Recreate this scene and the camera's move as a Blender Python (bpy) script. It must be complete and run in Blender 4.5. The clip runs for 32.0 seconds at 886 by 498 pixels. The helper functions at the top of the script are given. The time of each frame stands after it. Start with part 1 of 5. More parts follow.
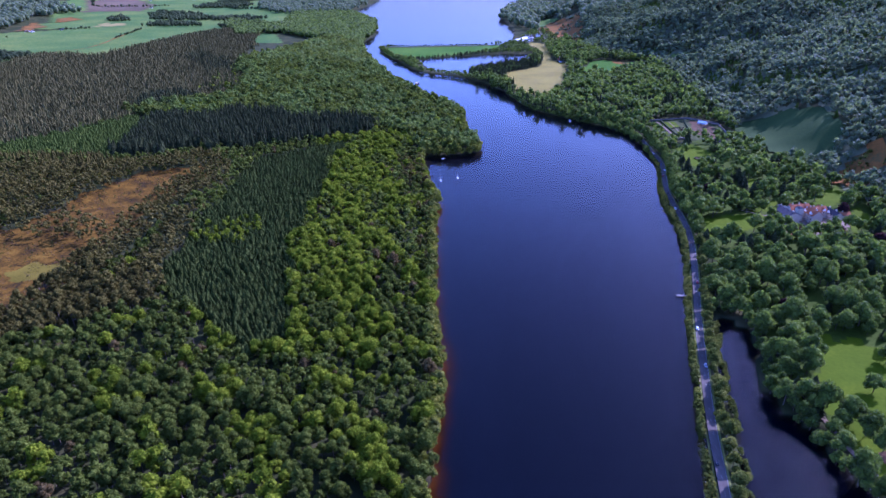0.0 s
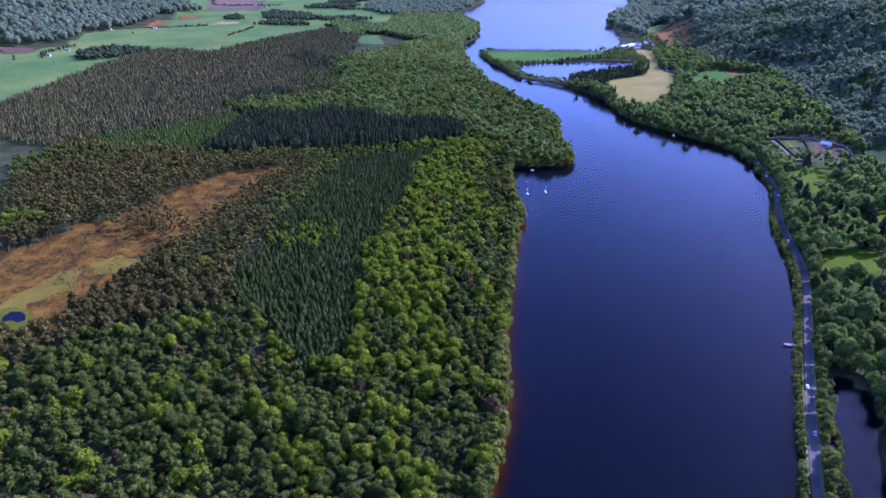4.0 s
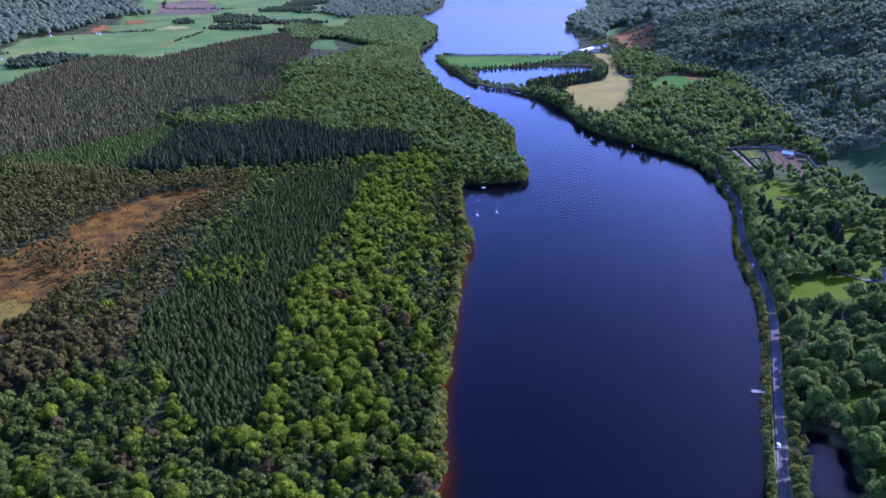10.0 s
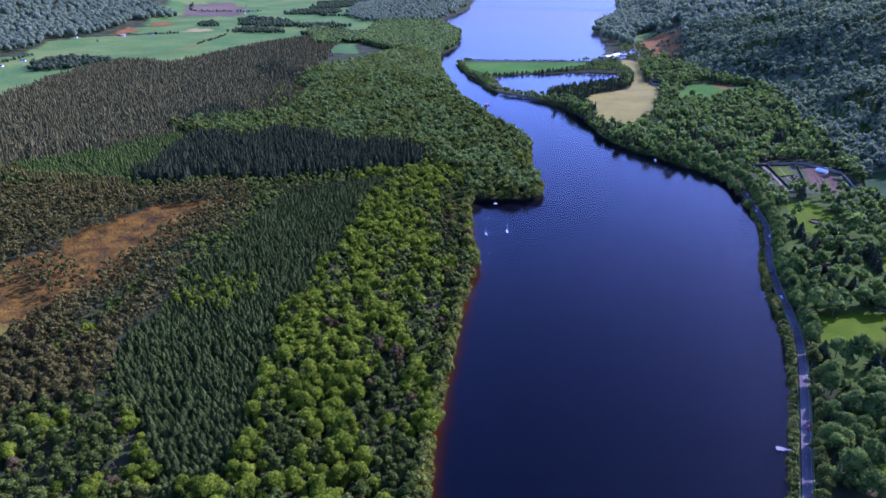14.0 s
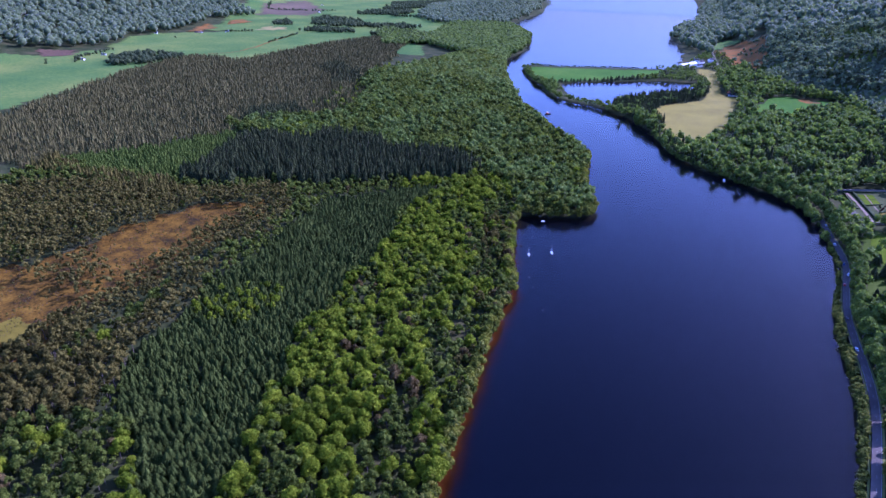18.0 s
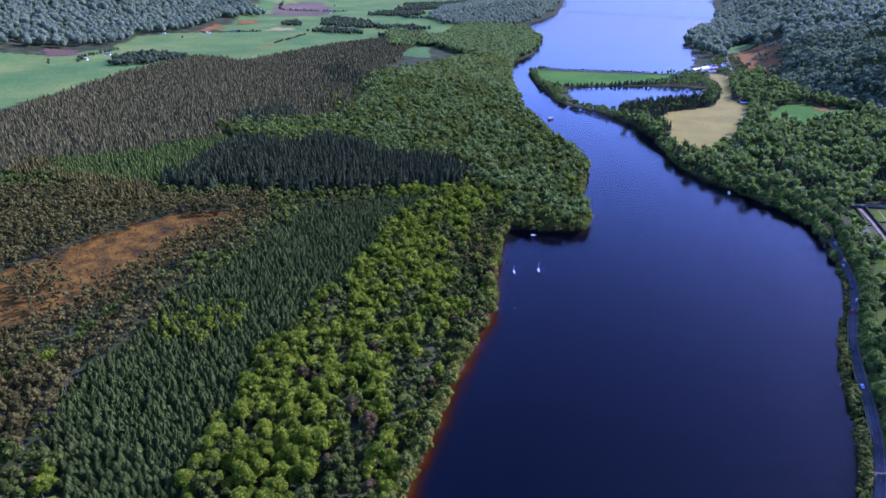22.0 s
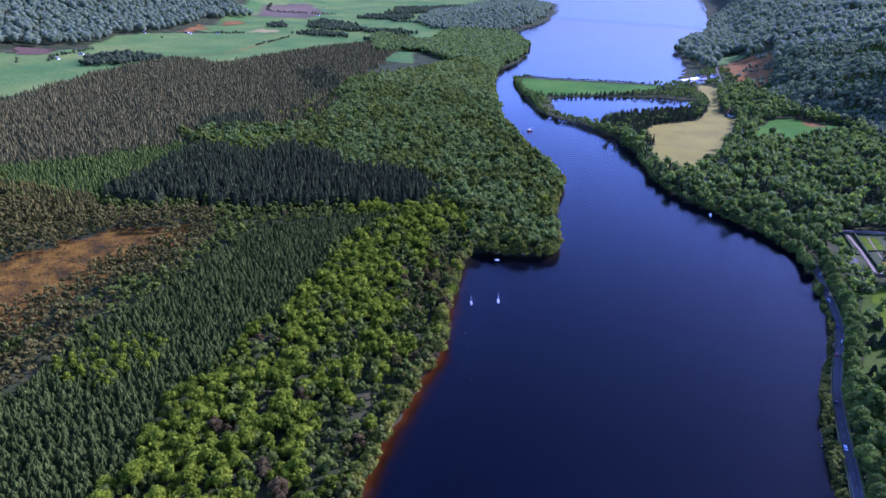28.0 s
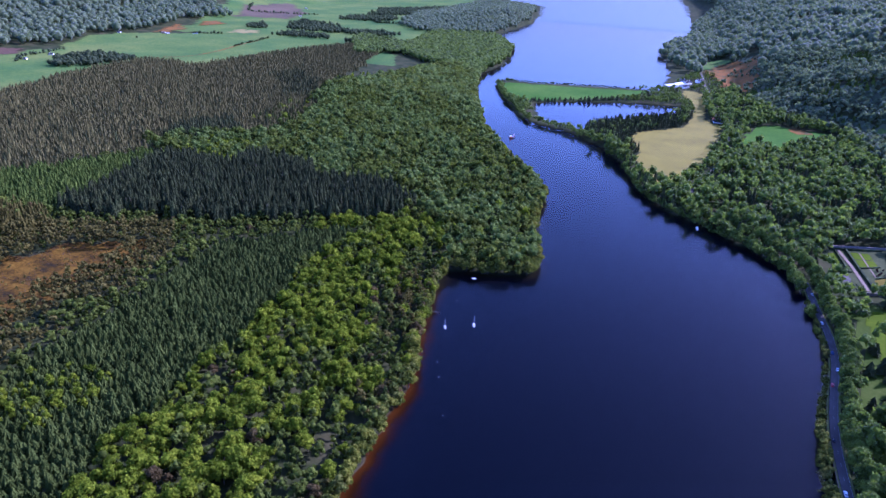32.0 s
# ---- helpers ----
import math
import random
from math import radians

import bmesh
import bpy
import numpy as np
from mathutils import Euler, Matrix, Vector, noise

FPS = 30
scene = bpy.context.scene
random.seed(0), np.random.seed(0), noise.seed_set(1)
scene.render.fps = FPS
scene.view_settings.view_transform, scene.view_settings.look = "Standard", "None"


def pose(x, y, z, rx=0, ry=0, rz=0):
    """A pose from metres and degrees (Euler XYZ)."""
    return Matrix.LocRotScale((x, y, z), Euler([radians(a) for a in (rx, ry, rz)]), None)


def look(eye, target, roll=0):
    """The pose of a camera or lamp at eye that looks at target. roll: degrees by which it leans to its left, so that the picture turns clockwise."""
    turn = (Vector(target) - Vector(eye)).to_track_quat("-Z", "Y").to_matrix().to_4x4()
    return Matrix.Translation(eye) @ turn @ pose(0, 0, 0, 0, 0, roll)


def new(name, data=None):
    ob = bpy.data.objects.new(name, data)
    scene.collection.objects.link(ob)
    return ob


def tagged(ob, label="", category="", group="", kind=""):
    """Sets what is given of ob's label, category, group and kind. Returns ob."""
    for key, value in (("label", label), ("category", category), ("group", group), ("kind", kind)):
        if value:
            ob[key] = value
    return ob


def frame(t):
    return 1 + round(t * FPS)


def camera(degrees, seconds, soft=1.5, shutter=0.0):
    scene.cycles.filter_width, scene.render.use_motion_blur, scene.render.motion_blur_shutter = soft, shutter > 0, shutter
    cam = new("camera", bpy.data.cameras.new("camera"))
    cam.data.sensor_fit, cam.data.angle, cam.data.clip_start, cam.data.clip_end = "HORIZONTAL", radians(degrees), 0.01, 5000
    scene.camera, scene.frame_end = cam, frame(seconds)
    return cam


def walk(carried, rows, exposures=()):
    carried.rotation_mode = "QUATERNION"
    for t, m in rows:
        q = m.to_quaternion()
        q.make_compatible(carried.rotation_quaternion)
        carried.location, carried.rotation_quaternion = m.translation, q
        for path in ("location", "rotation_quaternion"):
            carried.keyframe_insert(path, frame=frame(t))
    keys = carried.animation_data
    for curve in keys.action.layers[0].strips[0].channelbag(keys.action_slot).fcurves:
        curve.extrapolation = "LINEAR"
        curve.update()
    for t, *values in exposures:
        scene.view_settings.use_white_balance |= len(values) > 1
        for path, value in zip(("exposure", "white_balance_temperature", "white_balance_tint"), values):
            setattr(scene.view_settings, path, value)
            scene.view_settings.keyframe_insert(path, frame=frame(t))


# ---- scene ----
cam = camera(68.6, 32.0, soft=1.55)
PATH = [
    (0, (3.683, 10.656, 263.376), (3.105, 12.374, 262.531), -0.6),
    (0.5, (2.267, 13.734, 263.488), (1.677, 15.448, 262.643), -0.7),
    (1, (0.926, 17.322, 263.433), (0.324, 19.032, 262.588), -0.7),
    (1.5, (-0.009, 21.474, 263.17), (-0.623, 23.18, 262.326), -0.7),
    (2, (-0.379, 26.454, 262.778), (-1.055, 28.137, 261.936), -0.7),
    (2.5, (0.268, 32.146, 262.287), (-0.486, 33.797, 261.448), -0.6),
    (3, (0.986, 38.132, 261.831), (0.185, 39.762, 260.993), -0.5),
    (3.5, (1.227, 44.077, 261.518), (0.388, 45.688, 260.681), -0.5),
    (5.5, (-0.698, 66.715, 261.167), (-1.508, 68.343, 260.334), -0.4),
    (6, (-1.188, 72.273, 261.146), (-1.987, 73.906, 260.311), -0.4),
    (6.5, (-1.53, 77.989, 261.166), (-2.324, 79.624, 260.332), -0.5),
    (7, (-1.993, 83.837, 261.224), (-2.782, 85.475, 260.389), -0.4),
    (7.5, (-2.321, 89.955, 261.344), (-3.105, 91.595, 260.511), -0.4),
    (8, (-2.524, 96.022, 261.569), (-3.302, 97.666, 260.736), -0.5),
    (8.5, (-2.461, 101.89, 261.827), (-3.233, 103.537, 260.994), -0.5),
    (9, (-2.598, 107.525, 262.106), (-3.363, 109.174, 261.273), -0.6),
    (9.5, (-2.708, 112.961, 262.453), (-3.468, 114.613, 261.62), -0.5),
    (10, (-2.611, 118.17, 262.868), (-3.364, 119.824, 262.035), -0.5),
    (10.5, (-2.453, 123.563, 263.297), (-3.203, 125.22, 262.465), -0.6),
    (11, (-2.51, 129.201, 263.704), (-3.268, 130.854, 262.872), -0.6),
    (11.5, (-2.514, 135.122, 264.02), (-3.298, 136.764, 263.189), -0.5),
    (12, (-2.425, 140.819, 264.351), (-3.222, 142.454, 263.52), -0.5),
    (12.5, (-2.387, 146.38, 264.668), (-3.186, 148.016, 263.838), -0.5),
    (13, (-2.471, 151.947, 264.786), (-3.278, 153.579, 263.958), -0.4),
    (13.5, (-2.27, 157.515, 264.789), (-3.091, 159.141, 263.961), -0.4),
    (14, (-2.273, 163.065, 264.848), (-3.096, 164.689, 264.021), -0.4),
    (14.5, (-2.238, 168.777, 264.796), (-3.071, 170.396, 263.969), -0.5),
    (15, (-2.104, 175.153, 264.768), (-2.977, 176.752, 263.942), -0.3),
    (15.5, (-1.471, 181.585, 264.639), (-2.393, 183.156, 263.814), -0.1),
    (17.5, (0.491, 205.777, 264.336), (-0.496, 207.309, 263.513), 0.1),
    (18, (1.056, 211.604, 264.362), (0.059, 213.129, 263.539), 0.1),
    (18.5, (1.717, 217.477, 264.373), (0.711, 218.997, 263.551), 0.0),
    (19, (2.38, 223.478, 264.302), (1.367, 224.993, 263.48), 0.1),
    (19.5, (3.013, 229.747, 264.114), (1.991, 231.258, 263.293), 0.1),
    (20, (3.765, 235.944, 263.798), (2.736, 237.45, 262.977), 0.2),
    (20.5, (4.552, 242.031, 263.474), (3.518, 243.533, 262.654), 0.2),
    (21, (5.442, 248.134, 263.134), (4.406, 249.636, 262.314), 0.2),
    (21.5, (6.237, 254.159, 262.802), (5.201, 255.661, 261.983), 0.3),
    (22, (7.034, 260.241, 262.394), (5.998, 261.742, 261.574), 0.3),
    (22.5, (7.886, 265.679, 261.909), (6.85, 267.182, 261.092), 0.3),
    (23, (8.551, 271.109, 261.528), (7.516, 272.614, 260.712), 0.3),
    (23.5, (9.02, 276.527, 261.25), (7.988, 278.033, 260.433), 0.4),
    (24, (9.375, 282.177, 261.12), (8.345, 283.685, 260.303), 0.5),
    (24.5, (9.423, 287.679, 261.069), (8.396, 289.189, 260.252), 0.5),
    (25, (9.307, 292.971, 261.183), (8.283, 294.483, 260.367), 0.6),
    (25.5, (8.953, 298.223, 261.325), (7.931, 299.736, 260.509), 0.7),
    (27.5, (6.484, 319.306, 261.396), (5.459, 320.819, 260.584), 1.3),
    (28, (5.474, 324.378, 261.307), (4.451, 325.894, 260.497), 1.4),
    (28.5, (4.295, 329.3, 261.161), (3.277, 330.819, 260.351), 1.6),
    (29, (2.871, 334.01, 261.133), (1.859, 335.534, 260.324), 1.6),
    (29.5, (1.446, 338.538, 261.193), (0.44, 340.066, 260.384), 1.7),
    (30, (0.108, 343.028, 261.245), (-0.892, 344.559, 260.437), 1.8),
    (30.5, (-1.375, 347.492, 261.279), (-2.371, 349.027, 260.472), 1.8),
    (31, (-3.319, 352.104, 261.384), (-4.31, 353.642, 260.576), 1.9),
    (31.5, (-5.302, 356.974, 261.402), (-6.29, 358.514, 260.596), 1.9),
    (32, (-7.365, 362.084, 261.386), (-8.352, 363.625, 260.58), 2.0),
]
walk(cam, [(t, look(eye, target, roll)) for t, eye, target, roll in PATH], [(0.0, 1.56, 4510, 61), (32.0, 1.56, 4510, 61)])

# ---- sky, sun, exposure ----
SUN_AZ, SUN_EL = 32.0, 33.0      # degrees: to the right of +y, above the horizon
world = bpy.data.worlds.new("world")
scene.world = world
world.use_nodes = True
wn = world.node_tree
wn.nodes.clear()
sky = wn.nodes.new("ShaderNodeTexSky")
sky.sky_type, sky.sun_disc = "NISHITA", False
sky.sun_elevation, sky.sun_rotation = radians(SUN_EL), radians(SUN_AZ)
sky.altitude, sky.air_density, sky.dust_density, sky.ozone_density = 250, 1.1, 1.6, 4.6
bg = wn.nodes.new("ShaderNodeBackground")
bg.inputs["Strength"].default_value = 0.15
wout = wn.nodes.new("ShaderNodeOutputWorld")
wn.links.new(sky.outputs[0], bg.inputs[0])
wn.links.new(bg.outputs[0], wout.inputs[0])

lamp = bpy.data.lights.new("sun", "SUN")
lamp.energy, lamp.angle, lamp.color = 3.8, radians(0.55), (1.0, 0.93, 0.82)
sun = new("sun", lamp)
sun_dir = Vector((math.sin(radians(SUN_AZ)) * math.cos(radians(SUN_EL)), math.cos(radians(SUN_AZ)) * math.cos(radians(SUN_EL)), math.sin(radians(SUN_EL))))
sun.matrix_world = look(sun_dir * 900, (0, 0, 0))


# ---- materials ----
class Mat:
    """A small builder for node materials."""

    def __init__(self, name, rough=0.8, metal=0.0, spec=0.3):
        self.m = bpy.data.materials.new(name)
        self.m.use_nodes = True
        self.t = self.m.node_tree
        self.b = self.t.nodes["Principled BSDF"]
        self.b.inputs["Roughness"].default_value = rough
        self.b.inputs["Metallic"].default_value = metal
        self.b.inputs["Specular IOR Level"].default_value = spec
        self.geo = self.t.nodes.new("ShaderNodeNewGeometry")

    def node(self, kind, **sets):
        n = self.t.nodes.new(kind)
        for k, v in sets.items():
            n.inputs[k].default_value = v
        return n

    def link(self, a, b):
        self.t.links.new(a, b)

    def noise(self, scale, detail=3.0, rough=0.55, vec=None):
        n = self.node("ShaderNodeTexNoise", Scale=scale, Detail=detail, Roughness=rough)
        self.link(vec if vec else self.geo.outputs["Position"], n.inputs["Vector"])
        return n.outputs["Fac"]

    def ramp(self, fac, stops):
        r = self.t.nodes.new("ShaderNodeValToRGB")
        while len(r.color_ramp.elements) < len(stops):
            r.color_ramp.elements.new(0.5)
        for e, (p, c) in zip(r.color_ramp.elements, stops):
            e.position, e.color = p, (*c, 1)
        self.link(fac, r.inputs[0])
        return r.outputs[0]

    def mix(self, fac, a, b, mode="MIX"):
        n = self.t.nodes.new("ShaderNodeMix")
        n.data_type, n.blend_type = "RGBA", mode
        for s, v in ((n.inputs[0], fac), (n.inputs[6], a), (n.inputs[7], b)):
            if isinstance(v, (int, float)):
                s.default_value = v
            elif isinstance(v, tuple):
                s.default_value = (*v, 1)
            else:
                self.link(v, s)
        return n.outputs[2]

    def color(self, c):
        self.link(c, self.b.inputs["Base Color"])

    def bump(self, height, strength=0.5, dist=0.5):
        n = self.node("ShaderNodeBump", Strength=strength, Distance=dist)
        self.link(height, n.inputs["Height"])
        self.link(n.outputs[0], self.b.inputs["Normal"])


def grain(name, stops, s1, s2, rough=0.85, bump=0.4, dist=0.3, spec=0.015):
    """A surface of two noises, large and small, over a ramp of colours."""
    k = Mat(name, rough, 0, spec)
    big, small = k.noise(s1, 4), k.noise(s2, 3)
    f = k.node("ShaderNodeMath")
    f.operation = "MULTIPLY_ADD"
    k.link(big, f.inputs[0])
    f.inputs[1].default_value = 0.6
    half = k.node("ShaderNodeMath")
    half.operation = "MULTIPLY"
    k.link(small, half.inputs[0])
    half.inputs[1].default_value = 0.4
    k.link(half.outputs[0], f.inputs[2])
    k.color(k.ramp(f.outputs[0], stops))
    if bump:
        k.bump(small, bump, dist)
    return k.m


def foliage(name, dark, mid, light, tree_scale=0.09, translucent=0.5, sheen=0.015):
    """Leaves: colour changes from tree to tree and from clump to clump; light passes through."""
    k = Mat(name, 0.7, 0, 0.03)
    k.b.inputs["Sheen Weight"].default_value, k.b.inputs["Sheen Roughness"].default_value = sheen, 0.45
    tree = k.noise(tree_scale, 1.0)
    isl = k.geo.outputs["Random Per Island"]
    m = k.node("ShaderNodeMath")
    m.operation = "MULTIPLY_ADD"
    k.link(isl, m.inputs[0])
    m.inputs[1].default_value = 0.5
    sh = k.node("ShaderNodeMath")
    sh.operation = "MULTIPLY_ADD"
    k.link(tree, sh.inputs[0])
    sh.inputs[1].default_value = 1.6
    sh.inputs[2].default_value = -0.52
    k.link(sh.outputs[0], m.inputs[2])
    col = k.ramp(m.outputs[0], [(0.25, dark), (0.5, mid), (0.85, light)])
    leaf = k.noise(1.9, 3.0)
    col = k.mix(0.55, col, k.ramp(leaf, [(0.3, (0.5, 0.5, 0.5)), (0.65, (1.0, 1.0, 1.0))]), "MULTIPLY")
    k.color(col)
    k.bump(leaf, 0.6, 0.6)
    tr = k.node("ShaderNodeBsdfTranslucent")
    k.link(k.mix(0.5, col, (0.9, 1.0, 0.25), "MULTIPLY"), tr.inputs["Color"])
    mx = k.t.nodes.new("ShaderNodeMixShader")
    mx.inputs[0].default_value = translucent
    k.link(k.b.outputs[0], mx.inputs[1])
    k.link(tr.outputs[0], mx.inputs[2])
    k.link(mx.outputs[0], k.t.nodes["Material Output"].inputs[0])
    return k.m


M_OAK = foliage("oak_leaves", (0.078, 0.108, 0.004), (0.145, 0.188, 0.006), (0.23, 0.265, 0.009))
M_BIRCH = foliage("birch_leaves", (0.05, 0.066, 0.008), (0.09, 0.115, 0.014), (0.14, 0.168, 0.022))
M_SPRUCE = foliage("spruce_needles", (0.034, 0.048, 0.007), (0.055, 0.074, 0.012), (0.084, 0.108, 0.018), translucent=0.3)
M_DARKSPRUCE = foliage("dark_spruce_needles", (0.024, 0.031, 0.01), (0.038, 0.047, 0.015), (0.06, 0.072, 0.021), translucent=0.22)
M_LARCH = foliage("larch_needles", (0.05, 0.078, 0.01), (0.08, 0.115, 0.015), (0.112, 0.15, 0.02), translucent=0.4)
M_PINE = foliage("pine_needles", (0.06, 0.052, 0.01), (0.098, 0.085, 0.016), (0.142, 0.12, 0.023), translucent=0.35)
# raised sheen in the next four stands in for distance haze
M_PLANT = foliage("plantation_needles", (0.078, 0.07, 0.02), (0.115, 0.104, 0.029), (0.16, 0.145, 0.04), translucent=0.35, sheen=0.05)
# hill leaf base also lightened for haze
M_HAZEWOOD = foliage("haze_paled_hill_leaves", (0.085, 0.12, 0.053), (0.132, 0.172, 0.072), (0.18, 0.215, 0.09), sheen=0.22)
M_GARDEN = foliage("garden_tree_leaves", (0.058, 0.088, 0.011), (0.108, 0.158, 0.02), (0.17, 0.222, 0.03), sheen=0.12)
# less yellow than the near oaks: distance haze put into the leaf colour
M_HAZEOAK = foliage("hazed_broadleaf_leaves", (0.07, 0.1, 0.016), (0.112, 0.155, 0.028), (0.165, 0.215, 0.04), sheen=0.03)
M_BARK = grain("bark", [(0.3, (0.05, 0.04, 0.03)), (0.7, (0.16, 0.13, 0.10))], 0.5, 4.0)
M_GRASS = grain("meadow_grass", [(0.36, (0.036, 0.082, 0.018)), (0.5, (0.066, 0.108, 0.02)), (0.64, (0.115, 0.135, 0.026))], 0.0045, 0.15)
M_PASTURE = grain("lush_pasture_grass", [(0.36, (0.026, 0.07, 0.006)), (0.5, (0.04, 0.092, 0.008)), (0.64, (0.06, 0.108, 0.011))], 0.01, 0.2)
M_LAWN = grain("lawn_grass", [(0.3, (0.036, 0.06, 0.0006)), (0.5, (0.052, 0.079, 0.001)), (0.7, (0.076, 0.1, 0.002))], 0.03, 0.4)
M_HOLLOW = grain("dry_hollow_grass", [(0.3, (0.07, 0.056, 0.006)), (0.7, (0.135, 0.104, 0.012))], 0.05, 0.5)
M_MOSS = grain("wet_moss", [(0.3, (0.04, 0.05, 0.003)), (0.7, (0.085, 0.085, 0.007))], 0.08, 0.6)
M_STUBBLE = grain("dry_hay_field", [(0.3, (0.15, 0.125, 0.035)), (0.5, (0.2, 0.165, 0.05)), (0.7, (0.25, 0.2, 0.065))], 0.02, 0.3)


def hay_rows():
    k = Mat("dry_hay_field", 0.9, 0, 0.1)
    w = k.node("ShaderNodeTexWave", Scale=0.09, Distortion=2.0, Detail=1.0)
    w.inputs["Detail Scale"].default_value = 0.05
    k.link(k.geo.outputs["Position"], w.inputs["Vector"])
    base = k.ramp(k.noise(0.02, 4), [(0.3, (0.135, 0.112, 0.008)), (0.7, (0.195, 0.162, 0.012))])
    k.color(k.mix(0.8, base, k.ramp(w.outputs["Fac"], [(0.2, (0.55, 0.53, 0.42)), (0.6, (1, 1, 1))]), "MULTIPLY"))
    k.bump(k.noise(0.8), 0.4, 0.2)
    return k.m


M_HAY = hay_rows()
M_HEATH = grain("cleared_heath", [(0.36, (0.02, 0.016, 0.007)), (0.45, (0.05, 0.028, 0.005)), (0.53, (0.09, 0.048, 0.006)), (0.66, (0.138, 0.078, 0.009))], 0.06, 0.45, 0.9, 0.8, 0.6)
M_BRACKEN = grain("rusty_bracken", [(0.36, (0.05, 0.06, 0.02)), (0.5, (0.14, 0.068, 0.014)), (0.68, (0.2, 0.085, 0.018))], 0.03, 0.25)
M_MOOR = grain("moorland", [(0.3, (0.055, 0.045, 0.024)), (0.7, (0.12, 0.085, 0.045))], 0.006, 0.05)
M_ASPHALT = grain("asphalt", [(0.3, (0.055, 0.047, 0.04)), (0.7, (0.105, 0.09, 0.076))], 0.1, 3.0, 0.95, 0.1, 0.02, 0.05)


def water_material():
    """Clear peaty water: what is under it shows through a brown tint, and the sky is mirrored by Fresnel."""
    k = Mat("loch_water", 0.1, 0, 0.5)
    big, small = k.noise(0.018, 2), k.noise(0.11, 1)
    mm = k.node("ShaderNodeMath")
    k.link(big, mm.inputs[0])
    k.link(small, mm.inputs[1])
    bump = k.node("ShaderNodeBump", Strength=0.004, Distance=0.4)
    k.link(mm.outputs[0], bump.inputs["Height"])
    tr = k.node("ShaderNodeBsdfTransparent")
    tr.inputs["Color"].default_value = (0.8, 0.72, 0.6, 1)
    gl = k.node("ShaderNodeBsdfGlossy", Roughness=0.12)
    k.link(bump.outputs[0], gl.inputs["Normal"])
    fr = k.node("ShaderNodeFresnel", IOR=1.148)
    cap = k.node("ShaderNodeMath")       # ripples keep low rays from mirroring fully
    cap.operation = "MINIMUM"
    k.link(fr.outputs[0], cap.inputs[0])
    cap.inputs[1].default_value = 0.24
    mx = k.t.nodes.new("ShaderNodeMixShader")
    k.link(cap.outputs[0], mx.inputs[0])
    k.link(tr.outputs[0], mx.inputs[1])
    k.link(gl.outputs[0], mx.inputs[2])
    k.link(mx.outputs[0], k.t.nodes["Material Output"].inputs[0])
    k.t.nodes.remove(k.b)
    return k.m


M_WATER = water_material()


def ground_material():
    """Forest floor; sand under the water line, then the water's depth darkening painted on the bed."""
    k = Mat("ground", 0.95, 0, 0.02)
    big, small = k.noise(0.03, 4), k.noise(0.7, 3)
    col = k.ramp(big, [(0.3, (0.016, 0.022, 0.007)), (0.5, (0.03, 0.036, 0.011)), (0.7, (0.055, 0.05, 0.02))])
    sep = k.node("ShaderNodeSeparateXYZ")
    k.link(k.geo.outputs["Position"], sep.inputs[0])
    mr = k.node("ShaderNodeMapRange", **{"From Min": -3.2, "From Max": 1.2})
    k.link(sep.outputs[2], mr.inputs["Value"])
    # low stops paint the deep water's dark blue onto the bed
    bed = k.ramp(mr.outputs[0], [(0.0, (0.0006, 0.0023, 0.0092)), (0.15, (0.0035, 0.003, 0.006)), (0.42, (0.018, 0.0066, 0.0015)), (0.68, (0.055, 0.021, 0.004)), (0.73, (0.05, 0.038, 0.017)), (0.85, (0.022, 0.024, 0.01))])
    depth_tint = k.ramp(mr.outputs[0], [(0.0, (0.0006, 0.0023, 0.0092)), (0.4, (0.005, 0.006, 0.008)), (0.72, (0.012, 0.014, 0.007)), (0.85, (0.02, 0.024, 0.01))])
    along = k.node("ShaderNodeMath")     # sand only along the west shore
    along.operation = "MULTIPLY_ADD"
    k.link(sep.outputs[1], along.inputs[0])
    along.inputs[1].default_value = 0.42
    k.link(sep.outputs[0], along.inputs[2])
    west = k.node("ShaderNodeMapRange", **{"From Min": 130.0, "From Max": 80.0})
    k.link(along.outputs[0], west.inputs["Value"])
    near = k.node("ShaderNodeMapRange", **{"From Min": 800.0, "From Max": 690.0})
    k.link(sep.outputs[1], near.inputs["Value"])
    both = k.node("ShaderNodeMath")
    both.operation = "MULTIPLY"
    k.link(west.outputs[0], both.inputs[0])
    k.link(near.outputs[0], both.inputs[1])
    bed = k.mix(both.outputs[0], depth_tint, bed)
    shore = k.node("ShaderNodeMapRange", **{"From Min": 0.5, "From Max": 1.1})
    k.link(sep.outputs[2], shore.inputs["Value"])
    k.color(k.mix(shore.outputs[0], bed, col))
    k.bump(small, 0.5, 0.3)
    return k.m


M_GROUND = ground_material()

